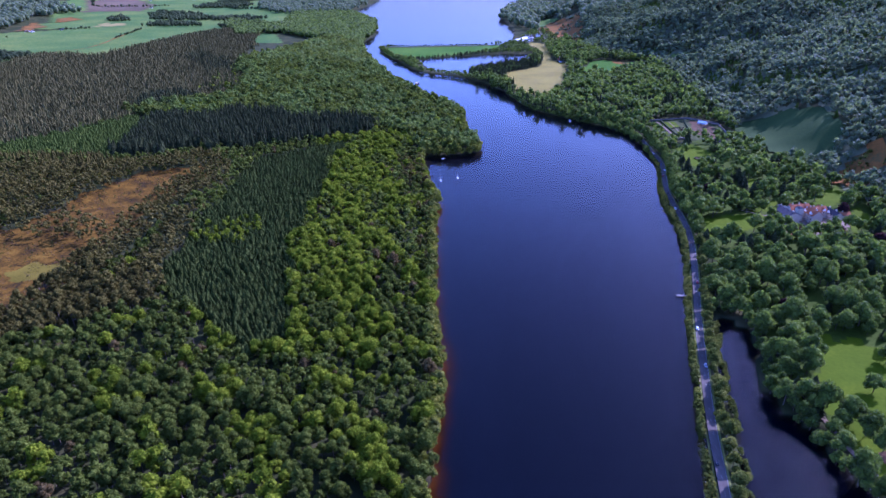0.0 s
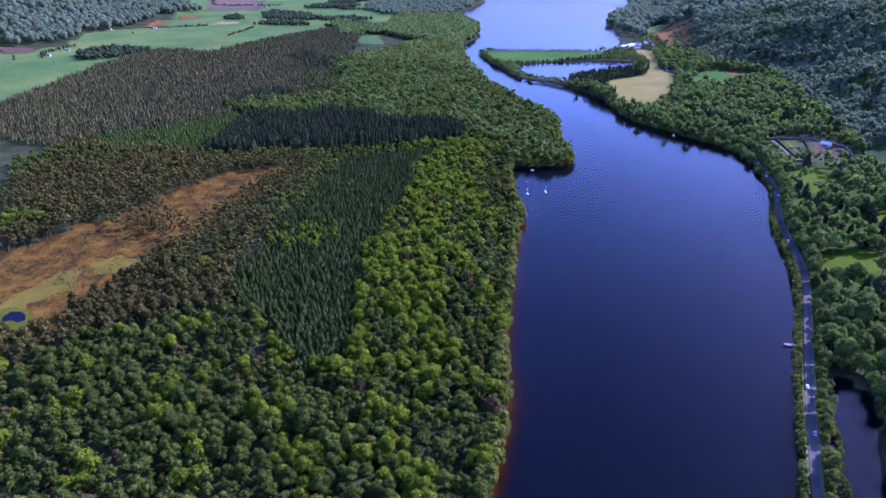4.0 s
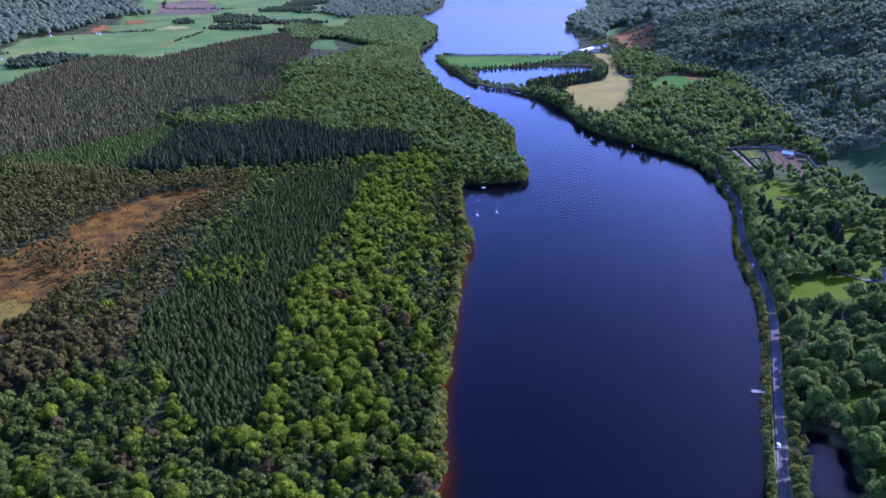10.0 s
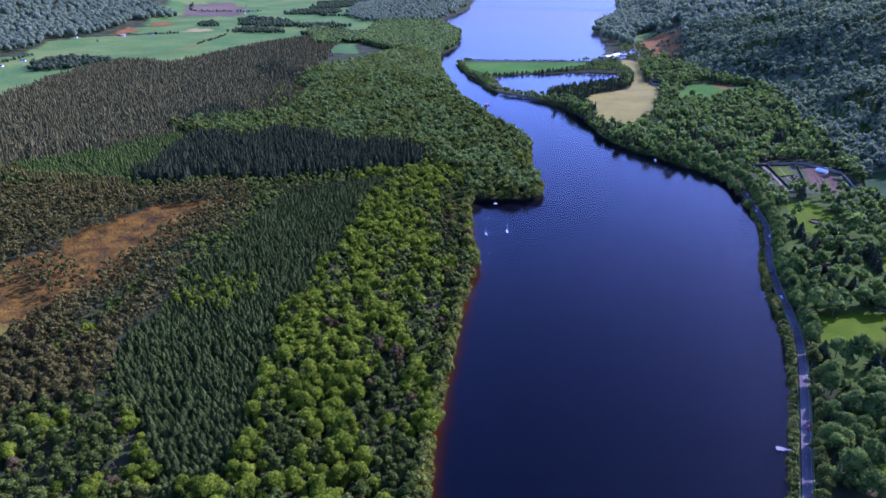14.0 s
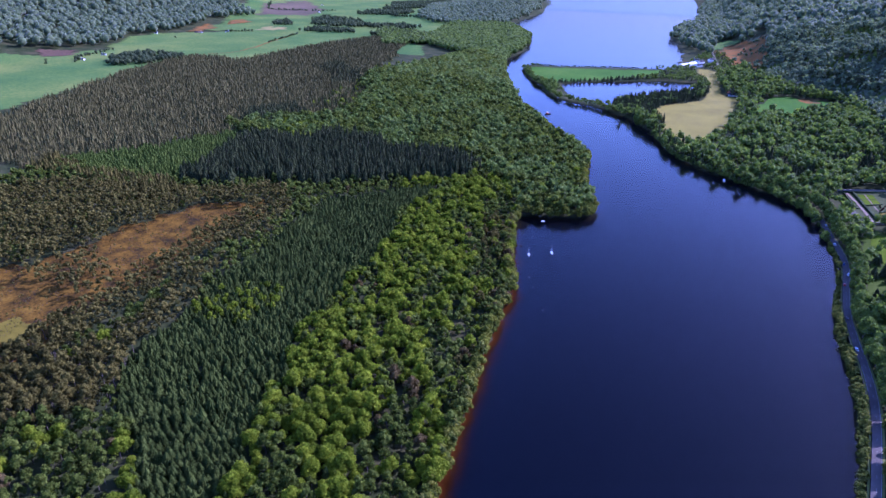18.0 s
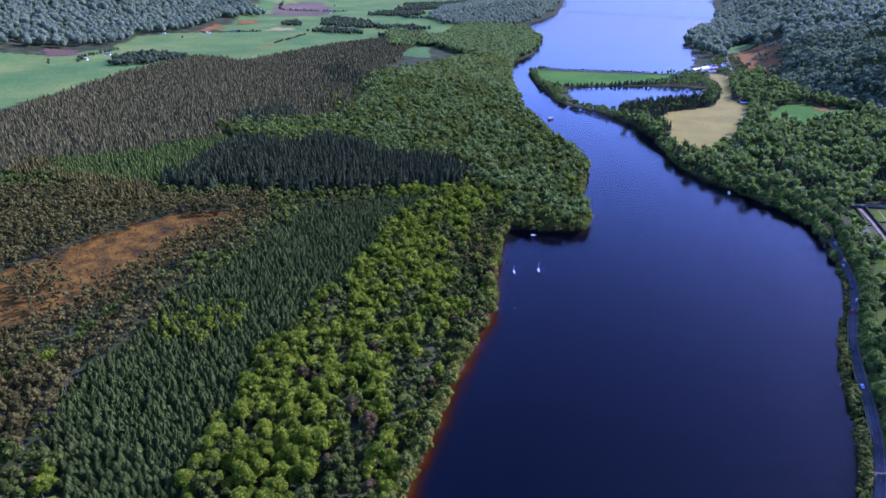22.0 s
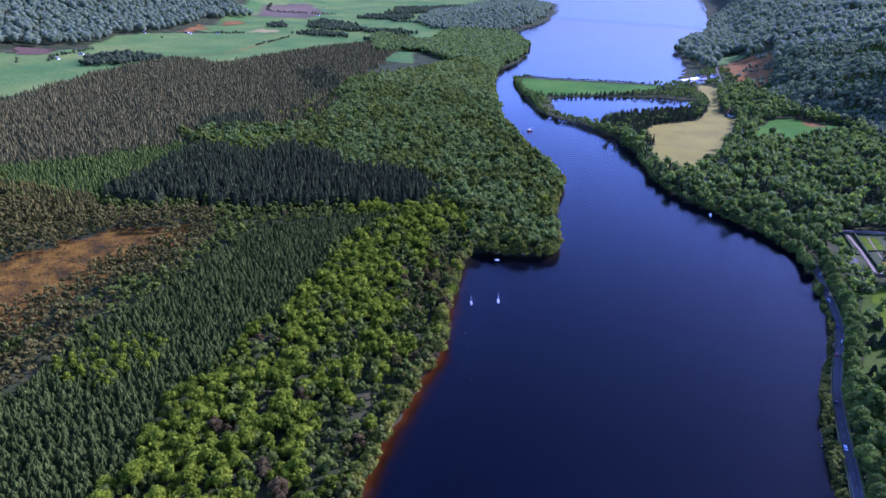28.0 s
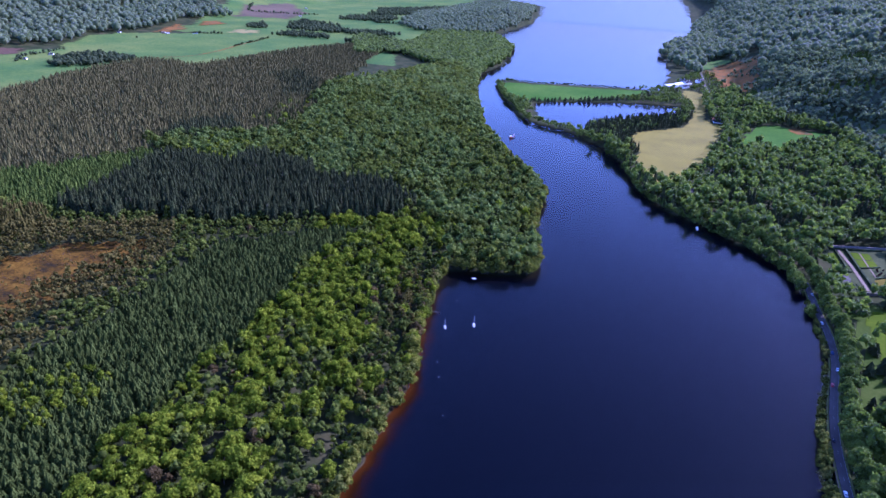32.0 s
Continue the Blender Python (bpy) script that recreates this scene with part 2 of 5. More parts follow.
# ---- plan: shores, fields, woods (metres) ----
SHORE_WEST = [(-50, -400), (-70, 120), (-86, 245), (-117, 366), (-144, 422), (-192, 560), (-220, 655), (-250, 713), (-272, 755), (-298, 824),
              (-262, 838), (-229, 863), (-234, 884), (-272, 952), (-322, 1082), (-388, 1150), (-473, 1240), (-562, 1343), (-694, 1542),
              (-767, 1658), (-866, 1853), (-915, 2080), (-1060, 2420), (-1311, 2749), (-1500, 3460), (-1922, 4372), (-2610, 4964), (-3400, 11500)]
SHORE_EAST = [(-2300, 11500), (-1846, 7068), (-1169, 5099), (-858, 4047), (-689, 3162), (-701, 2970), (-646, 2663), (-573, 2498), (-503, 2267), (-473, 2120), (-436, 2002),
              (-443, 1943), (-592, 1888), (-710, 1833), (-782, 1830), (-779, 1774), (-708, 1662), (-634, 1563), (-568, 1474), (-522, 1433), (-487, 1425), (-433, 1406),
              (-391, 1378), (-351, 1350), (-310, 1300), (-281, 1257), (-237, 1174), (-208, 1138), (-176, 1114), (-139, 1092), (-74, 1050), (-40, 1023), (-28, 1000), (-12, 954),
              (-4, 922), (6, 893), (11, 860), (13, 810), (15, 770), (19, 735), (25, 705), (33, 670), (39, 630), (42, 590), (43, 550), (43, 500), (45, 451), (47, 414), (49, 365), (52, 307), (55, 180), (60, -400)]
POND = [(-586, 1599), (-573, 1635), (-511, 1690), (-464, 1726), (-402, 1760), (-362, 1771), (-339, 1778), (-327, 1750), (-336, 1731), (-342, 1653), (-366, 1604), (-398, 1545), (-430, 1490), (-418, 1440), (-467, 1451), (-515, 1483)]
BACKWATER = [(67, 494), (68, 448), (69, 410), (72, 372), (74, 336), (78, 300), (82, 150), (170, 150), (150, 300), (133, 321), (123, 335), (116, 352), (112, 367), (95, 377), (87, 396), (86, 421), (89, 443), (90, 468), (77, 476)]
CLEARING = [(-640, 330), (-625, 400), (-614, 480), (-622, 553), (-622, 640), (-570, 690), (-528, 662), (-524, 594), (-508, 526), (-486, 462), (-472, 409), (-458, 361), (-452, 315), (-450, 270), (-480, 240), (-540, 240), (-600, 280)]
HAYFIELD = [(-388, 1990), (-358, 1980), (-322, 1939), (-295, 1831), (-273, 1700), (-249, 1651), (-226, 1641), (-212, 1545), (-200, 1443), (-187, 1331), (-188, 1289), (-200, 1270), (-195, 1225), (-212, 1215), (-236, 1222), (-264, 1276), (-289, 1348), (-333, 1452), (-330, 1488), (-306, 1529), (-278, 1581), (-286, 1659), (-298, 1741), (-330, 1849), (-360, 1895)]
EAST_FIELD = [(-165, 1454), (-177, 1585), (-172, 1673), (-142, 1708), (-121, 1697), (-105, 1690), (-60, 1705), (-33, 1680), (-33, 1655), (-57, 1601), (-67, 1588), (-95, 1558), (-103, 1480), (-115, 1472), (-144, 1488), (-148, 1463)]
SPIT_FIELD = [(-767, 1769), (-745, 1790), (-689, 1808), (-631, 1830), (-573, 1855), (-515, 1880), (-449, 1925), (-443, 1828), (-477, 1781), (-523, 1718), (-630, 1598), (-664, 1618), (-716, 1686)]
WEDGE_FIELD = [(-1199, 1784), (-1306, 2002), (-1229, 1968), (-1089, 1784)]
WEST_FIELD = [(-1310, 700), (-1415, 930), (-1465, 1015), (-1545, 1150), (-1615, 1300), (-1645, 1420), (-1530, 1445), (-1470, 1436), (-1465, 1470), (-1485, 1570), (-1505, 1720), (-1525, 1880), (-1505, 2060), (-1600, 2120), (-1870, 2060), (-2055, 1940), (-2160, 1810), (-2215, 1700), (-2195, 1590), (-2051, 1426), (-1960, 1368), (-1990, 1200), (-2100, 1050), (-2300, 800)]
ZONE_RAG = {"spruce": 7.0, "dark": 11.0, "larch": 12.0, "plantation": 15.0, "broad": 8.0, "pines": 10.0}
SPRUCE = [(-502, 730), (-419, 843), (-394, 736), (-352, 630), (-329, 545), (-308, 481), (-275, 429), (-263, 393), (-228, 358), (-240, 324), (-321, 365), (-387, 398), (-411, 472), (-430, 522), (-463, 609)]
DARK = [(-700, 685), (-650, 695), (-610, 735), (-552, 755), (-515, 790), (-455, 850), (-412, 870), (-404, 925), (-470, 950), (-560, 935), (-640, 955), (-700, 960), (-690, 890), (-747, 890), (-790, 883), (-759, 807), (-733, 756), (-725, 727)]
LARCH = [(-940, 659), (-899, 717), (-897, 741), (-864, 784), (-852, 838), (-853, 889), (-790, 883), (-759, 807), (-733, 756), (-725, 727), (-700, 680), (-760, 660), (-830, 640)]
PLANTATION = [(-1200, 600), (-1400, 930), (-1450, 1015), (-1530, 1150), (-1600, 1300), (-1630, 1410), (-1530, 1430), (-1455, 1418), (-1450, 1460), (-1470, 1570), (-1490, 1720), (-1510, 1881), (-1490, 2060), (-1320, 2020), (-1150, 1740), (-1038, 1451), (-870, 1253), (-799, 1137), (-788, 1025), (-840, 1000), (-875, 933), (-853, 889), (-864, 784), (-899, 717), (-940, 659), (-913, 600)]
BROAD = [(-880, 1101), (-1063, 1568), (-926, 1742), (-619, 1345), (-442, 1221), (-297, 1020), (-232, 857), (-299, 825), (-444, 986), (-704, 1075)]
PINES_A = [(-843, 575), (-661, 661), (-543, 717), (-467, 613), (-487, 571), (-543, 655), (-596, 597), (-614, 439), (-800, 420)]
PINES_B = [(-640, 330), (-471, 353), (-420, 386), (-452, 479), (-476, 532), (-456, 555), (-399, 461), (-386, 411), (-355, 358), (-406, 300), (-620, 200)]
ROAD = [(66, -100), (66, 180), (62, 296), (59, 330), (57, 355), (55, 400), (53, 451), (52, 500), (51.5, 560), (50, 620), (47, 655), (42, 685), (33, 725), (25, 765), (22, 795), (20, 830), (18.5, 862), (14, 890), (8, 912), (-2, 946),
        (-17, 1000), (-33, 1034), (-68, 1064), (-120, 1110), (-170, 1180), (-172, 1280), (-166, 1400), (-205, 1600), (-262, 1750), (-330, 1985), (-420, 2300), (-520, 2600)]
HILL_FOOT = [(330, -400), (330, 300), (270, 700), (130, 1000), (20, 1450), (-10, 1640), (-60, 1710), (-215, 1850), (-330, 2150), (-480, 2600), (-600, 3100), (-840, 3950), (-1010, 4500), (-1190, 5000), (-1620, 6200)]
LOCH = SHORE_WEST + SHORE_EAST


def inside(poly, x, y):
    p = np.asarray(poly, float)
    q = np.roll(p, -1, 0)
    hit = np.zeros(np.shape(x), bool)
    for (ax, ay), (bx, by) in zip(p, q):
        if ay != by:
            hit ^= ((ay > y) != (by > y)) & (x < (bx - ax) * (y - ay) / (by - ay) + ax)
    return hit


def to_line(line, x, y, closed=False):
    p = np.asarray(line, float)
    ends = np.roll(p, -1, 0) if closed else p[1:]
    best = np.full(np.shape(x), 1e9)
    for (ax, ay), (bx, by) in zip(p, ends):
        dx, dy = bx - ax, by - ay
        f = np.clip(((x - ax) * dx + (y - ay) * dy) / (dx * dx + dy * dy), 0, 1)
        best = np.minimum(best, np.hypot(x - ax - f * dx, y - ay - f * dy))
    return best


def waves(x, y, size):
    """A cheap smooth unevenness, about -1 to 1."""
    a, b = x / size, y / size
    return (np.sin(a * 1.7 + 1.3 * np.sin(b * 0.9)) + np.sin(b * 2.1 + 1.7 * np.sin(a * 1.1 + 2)) + np.sin((a + b) * 1.3 + 4)) / 3


def ease(v, lo, hi):
    f = np.clip((v - lo) / (hi - lo), 0, 1)
    return f * f * (3 - 2 * f)


def jag(poly, x, y, amount=5.0):
    """Inside, with a ragged edge."""
    big = amount * (waves(x, y, 11) + 0.8 * waves(y, x, 27))
    return inside(poly, x + big, y + amount * (waves(y, x, 9) + 0.8 * waves(x, y, 23)))


def shore_distance(x, y):
    """Metres to the nearest water's edge: positive on land."""
    jx, jy = x + 2.5 * waves(x, y, 9), y + 2.5 * waves(y + 50, x, 11)
    d = np.full(np.shape(x), 1e9)
    wet = np.zeros(np.shape(x), bool)
    for poly in (LOCH, POND, BACKWATER):
        d = np.minimum(d, to_line(poly, jx, jy, True))
        wet |= inside(poly, jx, jy)
    return np.where(wet, -d, d)


def ground_height(x, y):
    x, y = np.asarray(x, float), np.asarray(y, float)
    d = shore_distance(x, y)
    foot = np.array(HILL_FOOT, float)
    s = x - np.interp(y, foot[:, 1], foot[:, 0])
    hill = np.where(s > 0, 0.40 * s * ease(s, 0, 120), 0)
    hill = 330 * (1 - np.exp(-hill / 330)) + ease(s, 30, 200) * (14 * waves(x, y, 90) + 6 * waves(y, x, 33))
    ws = (-x - 2090) * 0.925 - (y - 1500) * 0.38
    west = 150 * ease(ws, -20, 900) + ease(ws, 0, 300) * 10 * waves(x, y, 130)
    pen = 45 * np.exp(-(((x + 1700) / 260) ** 2 + ((y - 3500) / 620) ** 2))
    land = np.minimum(d * 0.7, 1.3) + ease(d, 8, 160) * (2.0 + 1.5 * waves(x, y, 60)) + ease(d, 20, 200) * np.maximum(hill, 0) + west + ease(d, 0, 150) * pen
    gentle = to_line(SHORE_WEST[:26], x, y) < to_line(SHORE_EAST[12:], x, y)
    far = np.maximum(y - 3600, 0) * 0.0323     # the far reach of the loch and its shores lift together
    return far + np.where(d > 0, land, np.maximum(d * np.where(gentle, 0.25, 3.0) - np.where(gentle, 0.1, 1.5), -7) + 5.5 * ease(y, 3600, 3900))


def mesh_from(name, verts, faces, mats, index=None, smooth=False):
    """A mesh from arrays of corners and triangles or quads."""
    me = bpy.data.meshes.new(name)
    verts, faces = np.asarray(verts, np.float32).reshape(-1, 3), np.asarray(faces, np.int32)
    n, k = faces.shape
    me.vertices.add(len(verts))
    me.vertices.foreach_set("co", verts.ravel())
    me.loops.add(n * k)
    me.loops.foreach_set("vertex_index", faces.ravel())
    me.polygons.add(n)
    me.polygons.foreach_set("loop_start", np.arange(0, n * k, k, dtype=np.int32))
    if index is not None:
        me.polygons.foreach_set("material_index", np.asarray(index, np.int32))
    me.polygons.foreach_set("use_smooth", np.full(n, smooth))
    for m in mats:
        me.materials.append(m)
    me.update(calc_edges=True)
    return me


def grid_faces(nx, ny):
    i = np.arange(nx * ny).reshape(ny, nx)
    return np.stack([i[:-1, :-1], i[:-1, 1:], i[1:, 1:], i[1:, :-1]], -1).reshape(-1, 4)


gx = np.concatenate([np.arange(-4600, -1000, 45), np.arange(-1000, 420, 10), np.arange(420, 2400, 45)])
gy = np.concatenate([np.arange(-400, 2100, 10), np.arange(2100, 5600, 50), np.arange(5600, 12100, 200)])
XX, YY = np.meshgrid(gx, gy)
ZZ = ground_height(XX, YY)
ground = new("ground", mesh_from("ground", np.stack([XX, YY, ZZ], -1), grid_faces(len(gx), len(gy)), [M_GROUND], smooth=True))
tagged(ground, "dark woodland ground sloping to sandy loch shore", "ground", kind="structure")


def ground_at(x, y):
    """The height of the ground sheet itself, between its corners."""
    x, y = np.asarray(x, float), np.asarray(y, float)
    i = np.clip(np.searchsorted(gx, x) - 1, 0, len(gx) - 2)
    j = np.clip(np.searchsorted(gy, y) - 1, 0, len(gy) - 2)
    u, v = (x - gx[i]) / (gx[i + 1] - gx[i]), (y - gy[j]) / (gy[j + 1] - gy[j])
    return (ZZ[j, i] * (1 - u) + ZZ[j, i + 1] * u) * (1 - v) + (ZZ[j + 1, i] * (1 - u) + ZZ[j + 1, i + 1] * u) * v


# the far reach lifts a little, where the shore behind it would close the view
water = new("water", mesh_from("water", [(-4600, -400, 0), (2400, -400, 0), (-4600, 3600, 0), (2400, 3600, 0), (-4600, 5950, 76), (2400, 5950, 76)], [(0, 1, 3, 2), (2, 3, 5, 4)], [M_WATER]))
tagged(water, "calm dark blue loch water with faint ripples", "water", kind="structure")


def field(name, poly, mat, label, step=8.0, lift=0.35, rag=3.0):
    """A sheet of grass or crop that lies on the ground."""
    p = np.asarray(poly, float)
    x = np.arange(p[:, 0].min() - step, p[:, 0].max() + 2 * step, step)
    y = np.arange(p[:, 1].min() - step, p[:, 1].max() + 2 * step, step)
    X, Y = np.meshgrid(x, y)
    f = grid_faces(len(x), len(y))
    cx, cy = X.ravel()[f].mean(1), Y.ravel()[f].mean(1)
    keep = jag(poly, cx, cy, rag)
    ob = new(name, mesh_from(name, np.stack([X, Y, ground_at(X, Y) + lift], -1), f[keep], [mat], smooth=True))
    return tagged(ob, label, "field", kind="structure")


field("clearing", CLEARING, M_HEATH, "felled clearing of brown heath and brash", 4, rag=11)
field("hay_field", HAYFIELD, M_HAY, "pale dry mown hay field", 6)
field("east_field", EAST_FIELD, M_PASTURE, "green pasture at the foot of the wooded hill", 6)
field("bare_patch", [(-120, 1688), (-105, 1696), (-84, 1688), (-80, 1668), (-100, 1655), (-118, 1668)], M_BRACKEN, "bare rust-brown patch in the green pasture", 4, 0.7, 3)
field("spit_field", SPIT_FIELD, M_PASTURE, "bright green grass on the spit", 6)
field("wedge_field", WEDGE_FIELD, M_GRASS, "small green field among woods", 10)
field("west_field", WEST_FIELD, M_GRASS, "wide green farm fields", 20, 0.8)


def ribbon(name, line, width, mat, lift, label, cat, smooth_step=6.0, side=0.0, height=None):
    """A strip that follows a line over the ground."""
    p = np.asarray(line, float)
    t = np.concatenate([[0], np.cumsum(np.hypot(*np.diff(p, axis=0).T))])
    s = np.arange(0, t[-1], smooth_step)
    c = np.stack([np.interp(s, t, p[:, 0]), np.interp(s, t, p[:, 1])], -1)
    for _ in range(6):
        c[1:-1] = (c[:-2] + 2 * c[1:-1] + c[2:]) / 4
    d = np.gradient(c, axis=0)
    d /= np.linalg.norm(d, axis=1)[:, None]
    nrm = np.stack([d[:, 1], -d[:, 0]], -1)
    c = c + nrm * side
    a, b = c - nrm * width / 2, c + nrm * width / 2
    z = (ground_at(c[:, 0], c[:, 1]) if height is None else np.full(len(c), height)) + lift
    z = np.convolve(np.pad(z, 6, "edge"), np.ones(13) / 13, "valid")
    v = np.stack([np.column_stack([a, z]), np.column_stack([b, z])], 1).reshape(-1, 3)
    i = np.arange(len(c) - 1) * 2
    ob = new(name, mesh_from(name, v, np.stack([i, i + 1, i + 3, i + 2], -1), [mat]))
    return tagged(ob, label, cat, kind="structure"), c, z


road, ROAD_C, ROAD_Z = ribbon("road", ROAD, 5.2, M_ASPHALT, 0.9, "grey two-lane asphalt lochside road", "road")

# ---- tree shapes ----
_bm = {}


def ico(sub):
    if sub not in _bm:
        b = bmesh.new()
        bmesh.ops.create_icosphere(b, subdivisions=sub, radius=1.0)
        b.verts.index_update()
        _bm[sub] = (np.array([v.co for v in b.verts]), np.array([[v.index for v in f.verts] for f in b.faces]))
        b.free()
    return _bm[sub]


def merge(parts):
    """Joins (corners, triangles, material) lists."""
    V, F, I, n = [], [], [], 0
    for v, f, m in parts:
        V.append(v)
        F.append(np.asarray(f) + n)
        I.append(np.full(len(f), m))
        n += len(v)
    return np.concatenate(V), np.concatenate(F), np.concatenate(I)


def trunk(rng, h, r, sides=5, limbs=0):
    """A tapered, slightly crooked trunk with limbs."""
    parts = []

    def tube(a, b, ra, rb):
        a, b = np.array(a, float), np.array(b, float)
        w = (b - a) / np.linalg.norm(b - a)
        u = np.cross(w, (0.3, 1, 0.1))
        u /= np.linalg.norm(u)
        q = np.cross(w, u)
        ang = np.arange(sides) * 2 * math.pi / sides
        ring = np.cos(ang)[:, None] * u + np.sin(ang)[:, None] * q
        v = np.concatenate([a + ring * ra, b + ring * rb])
        i = np.arange(sides)
        j = (i + 1) % sides
        parts.append((v, np.concatenate([np.stack([i, j, j + sides], -1), np.stack([i, j + sides, i + sides], -1)]), 1))

    mid = np.array([rng.normal(0, 0.02 * h), rng.normal(0, 0.02 * h), h * 0.5])
    tube((0, 0, -0.6), mid, r, r * 0.7)
    tube(mid, (mid[0], mid[1], h), r * 0.7, r * 0.2)
    for k in range(limbs):
        a = rng.uniform(0, 6.28)
        z0 = h * rng.uniform(0.4, 0.75)
        tube((mid[0], mid[1], z0), (mid[0] + math.cos(a) * h * 0.28, mid[1] + math.sin(a) * h * 0.28, z0 + h * 0.22), r * 0.4, r * 0.1)
    return parts


def crown_broad(rng, R, H, base, lobes, leaves, sub=1, size=0.17):
    """Lobes of foliage over a dome: a core in each, and leaf sprays all over them."""
    iv, jf = ico(sub)
    parts, C, S = [], [], []
    for k in range(lobes):
        f = (k + 0.5) / lobes
        el = math.asin(min(1, 1.12 * (1 - f) - 0.12)) if k else math.pi / 2
        az = k * 2.4 + rng.uniform(-0.5, 0.5)
        rr = R * rng.uniform(0.45, 0.74)
        C.append((math.cos(az) * math.cos(el) * rr, math.sin(az) * math.cos(el) * rr, base + (H - base) * (0.36 + 0.36 * math.sin(el)) + rng.normal(0, 0.06 * H)))
        S.append(R * rng.uniform(0.30, 0.5))
    C, S = np.array(C), np.array(S)
    for c, r in zip(C, S):
        v = iv * r * (0.88 if leaves > 20 else 1.0) * (1 + rng.normal(0, 0.12, (len(iv), 1)))
        parts.append((v + c, jf, 0))
    if leaves:
        n = leaves * 3
        pick = rng.integers(0, lobes, n)
        d = rng.normal(size=(n, 3))
        d[:, 2] = d[:, 2] * 0.8 + 0.35
        d /= np.linalg.norm(d, axis=1)[:, None]
        p = C[pick] + d * S[pick][:, None] * rng.uniform(0.92, 1.12, (n, 1))
        free = np.ones(n, bool)
        for k in range(lobes):
            free &= (pick == k) | (np.linalg.norm(p - C[k], axis=1) > 0.86 * S[k])
        p, d = p[free][:leaves], d[free][:leaves]
        n = len(p)
        nrm = d + rng.normal(0, 0.7, (n, 3))
        nrm /= np.linalg.norm(nrm, axis=1)[:, None]
        u = np.cross(nrm, rng.normal(size=(n, 3)))
        u /= np.linalg.norm(u, axis=1)[:, None]
        w = np.cross(nrm, u)
        sz = R * rng.uniform(size * 0.65, size * 1.35, (n, 1))
        tri = np.stack([p + u * sz, p - u * sz * 0.6 + w * sz * 0.9, p - u * sz * 0.5 - w * sz * 0.9], 1)
        parts.append((tri.reshape(-1, 3), np.arange(n * 3).reshape(-1, 3), 0))
    return parts


def crown_conifer(rng, R, H, base, tiers, points):
    """Drooping whorls of boughs, narrowing to a leader."""
    parts = []
    for k in range(tiers):
        f = k / tiers
        z0, r = base + (H - base) * f, R * (1 - f) ** 0.85 + 0.12
        z1 = min(H, z0 + (H - base) / tiers * 1.75)
        if k == tiers - 1:
            z1 = H
        n = points * 2
        ang = np.arange(n) * 2 * math.pi / n + rng.uniform(0, 6)
        rad = np.where(np.arange(n) % 2 == 0, 1.0, 0.55) * r * rng.uniform(0.8, 1.15, n)
        zz = z0 + np.where(np.arange(n) % 2 == 0, -0.03 * H, 0.015 * H) + rng.normal(0, 0.012 * H, n)
        v = np.concatenate([np.stack([np.cos(ang) * rad, np.sin(ang) * rad, zz], -1), [[rng.normal(0, 0.03), rng.normal(0, 0.03), z1]]])
        i = np.arange(n)
        parts.append((v, np.stack([i, (i + 1) % n, np.full(n, n)], -1), 0))
    return parts


def make_tree(kind, lod, seed):
    """kind: broad, birch, spruce, pine, slim; lod 0 near to 3 far. Unit: metres. Returns crown parts and trunk parts."""
    rng = np.random.default_rng(seed * 17 + lod)
    if kind == "broad":
        R, H = 5.2, 12.5
        c = crown_broad(rng, R, H, 2.6, (10, 7, 3, 2)[lod], (700, 190, 30, 0)[lod], 1, (0.1, 0.155, 0.26, 0.3)[lod])
    elif kind == "birch":
        R, H = 4.2, 12.5
        c = crown_broad(rng, R, H, 2.4, (9, 6, 4, 2)[lod], (600, 165, 26, 0)[lod], 1, (0.1, 0.16, 0.27, 0.3)[lod])
    elif kind == "spruce":
        R, H = 4.0, 9.4
        c = crown_conifer(rng, R, H, 1.0, (11, 6, 4, 2)[lod], (9, 6, 4, 3)[lod])
    elif kind == "tall":
        R, H = 3.0, 14.5
        c = crown_conifer(rng, R, H, 4.0, (11, 7, 4, 2)[lod], (8, 6, 4, 3)[lod])
    elif kind == "slim":
        R, H = 2.2, 11.5
        c = crown_conifer(rng, R, H, 2.0, (9, 6, 4, 2)[lod], (7, 5, 4, 3)[lod])
    else:
        R, H = 2.9, 12.5
        c = crown_broad(rng, R, H, 4.2, (8, 6, 3, 2)[lod], (340, 110, 22, 0)[lod], 1, (0.14, 0.2, 0.3, 0.3)[lod])
    if lod == 3 and kind in ("broad", "birch", "pine"):
        iv, jf = ico(1)
        v = iv * np.array([R, R, H * 0.42]) * (1 + rng.normal(0, 0.13, (len(iv), 1))) + (0, 0, H * 0.56)
        n = 18
        d = rng.normal(size=(n, 3))
        d[:, 2] = np.abs(d[:, 2])
        d /= np.linalg.norm(d, axis=1)[:, None]
        p = d * np.array([R, R, H * 0.42]) * rng.uniform(0.85, 1.1, (n, 1)) + (0, 0, H * 0.56)
        u, w = np.cross(d, rng.normal(size=(n, 3))), rng.normal(0, 0.5, (n, 3)) + d * 0.3
        u /= np.linalg.norm(u, axis=1)[:, None]
        tri = np.stack([p + u * R * 0.3, p - u * R * 0.22 + w * R * 0.34, p - u * R * 0.2 - w * R * 0.34], 1)
        c = [(v, jf, 0), (tri.reshape(-1, 3), np.arange(n * 3).reshape(-1, 3), 0)]
    t = trunk(rng, H * (0.72 if kind not in ("spruce", "tall") else 0.9), 0.26, (7, 4, 3, 3)[lod], (0 if kind in ("spruce", "slim", "tall") else 5, 0, 0, 0)[lod]) if lod < 2 else []
    return c, t


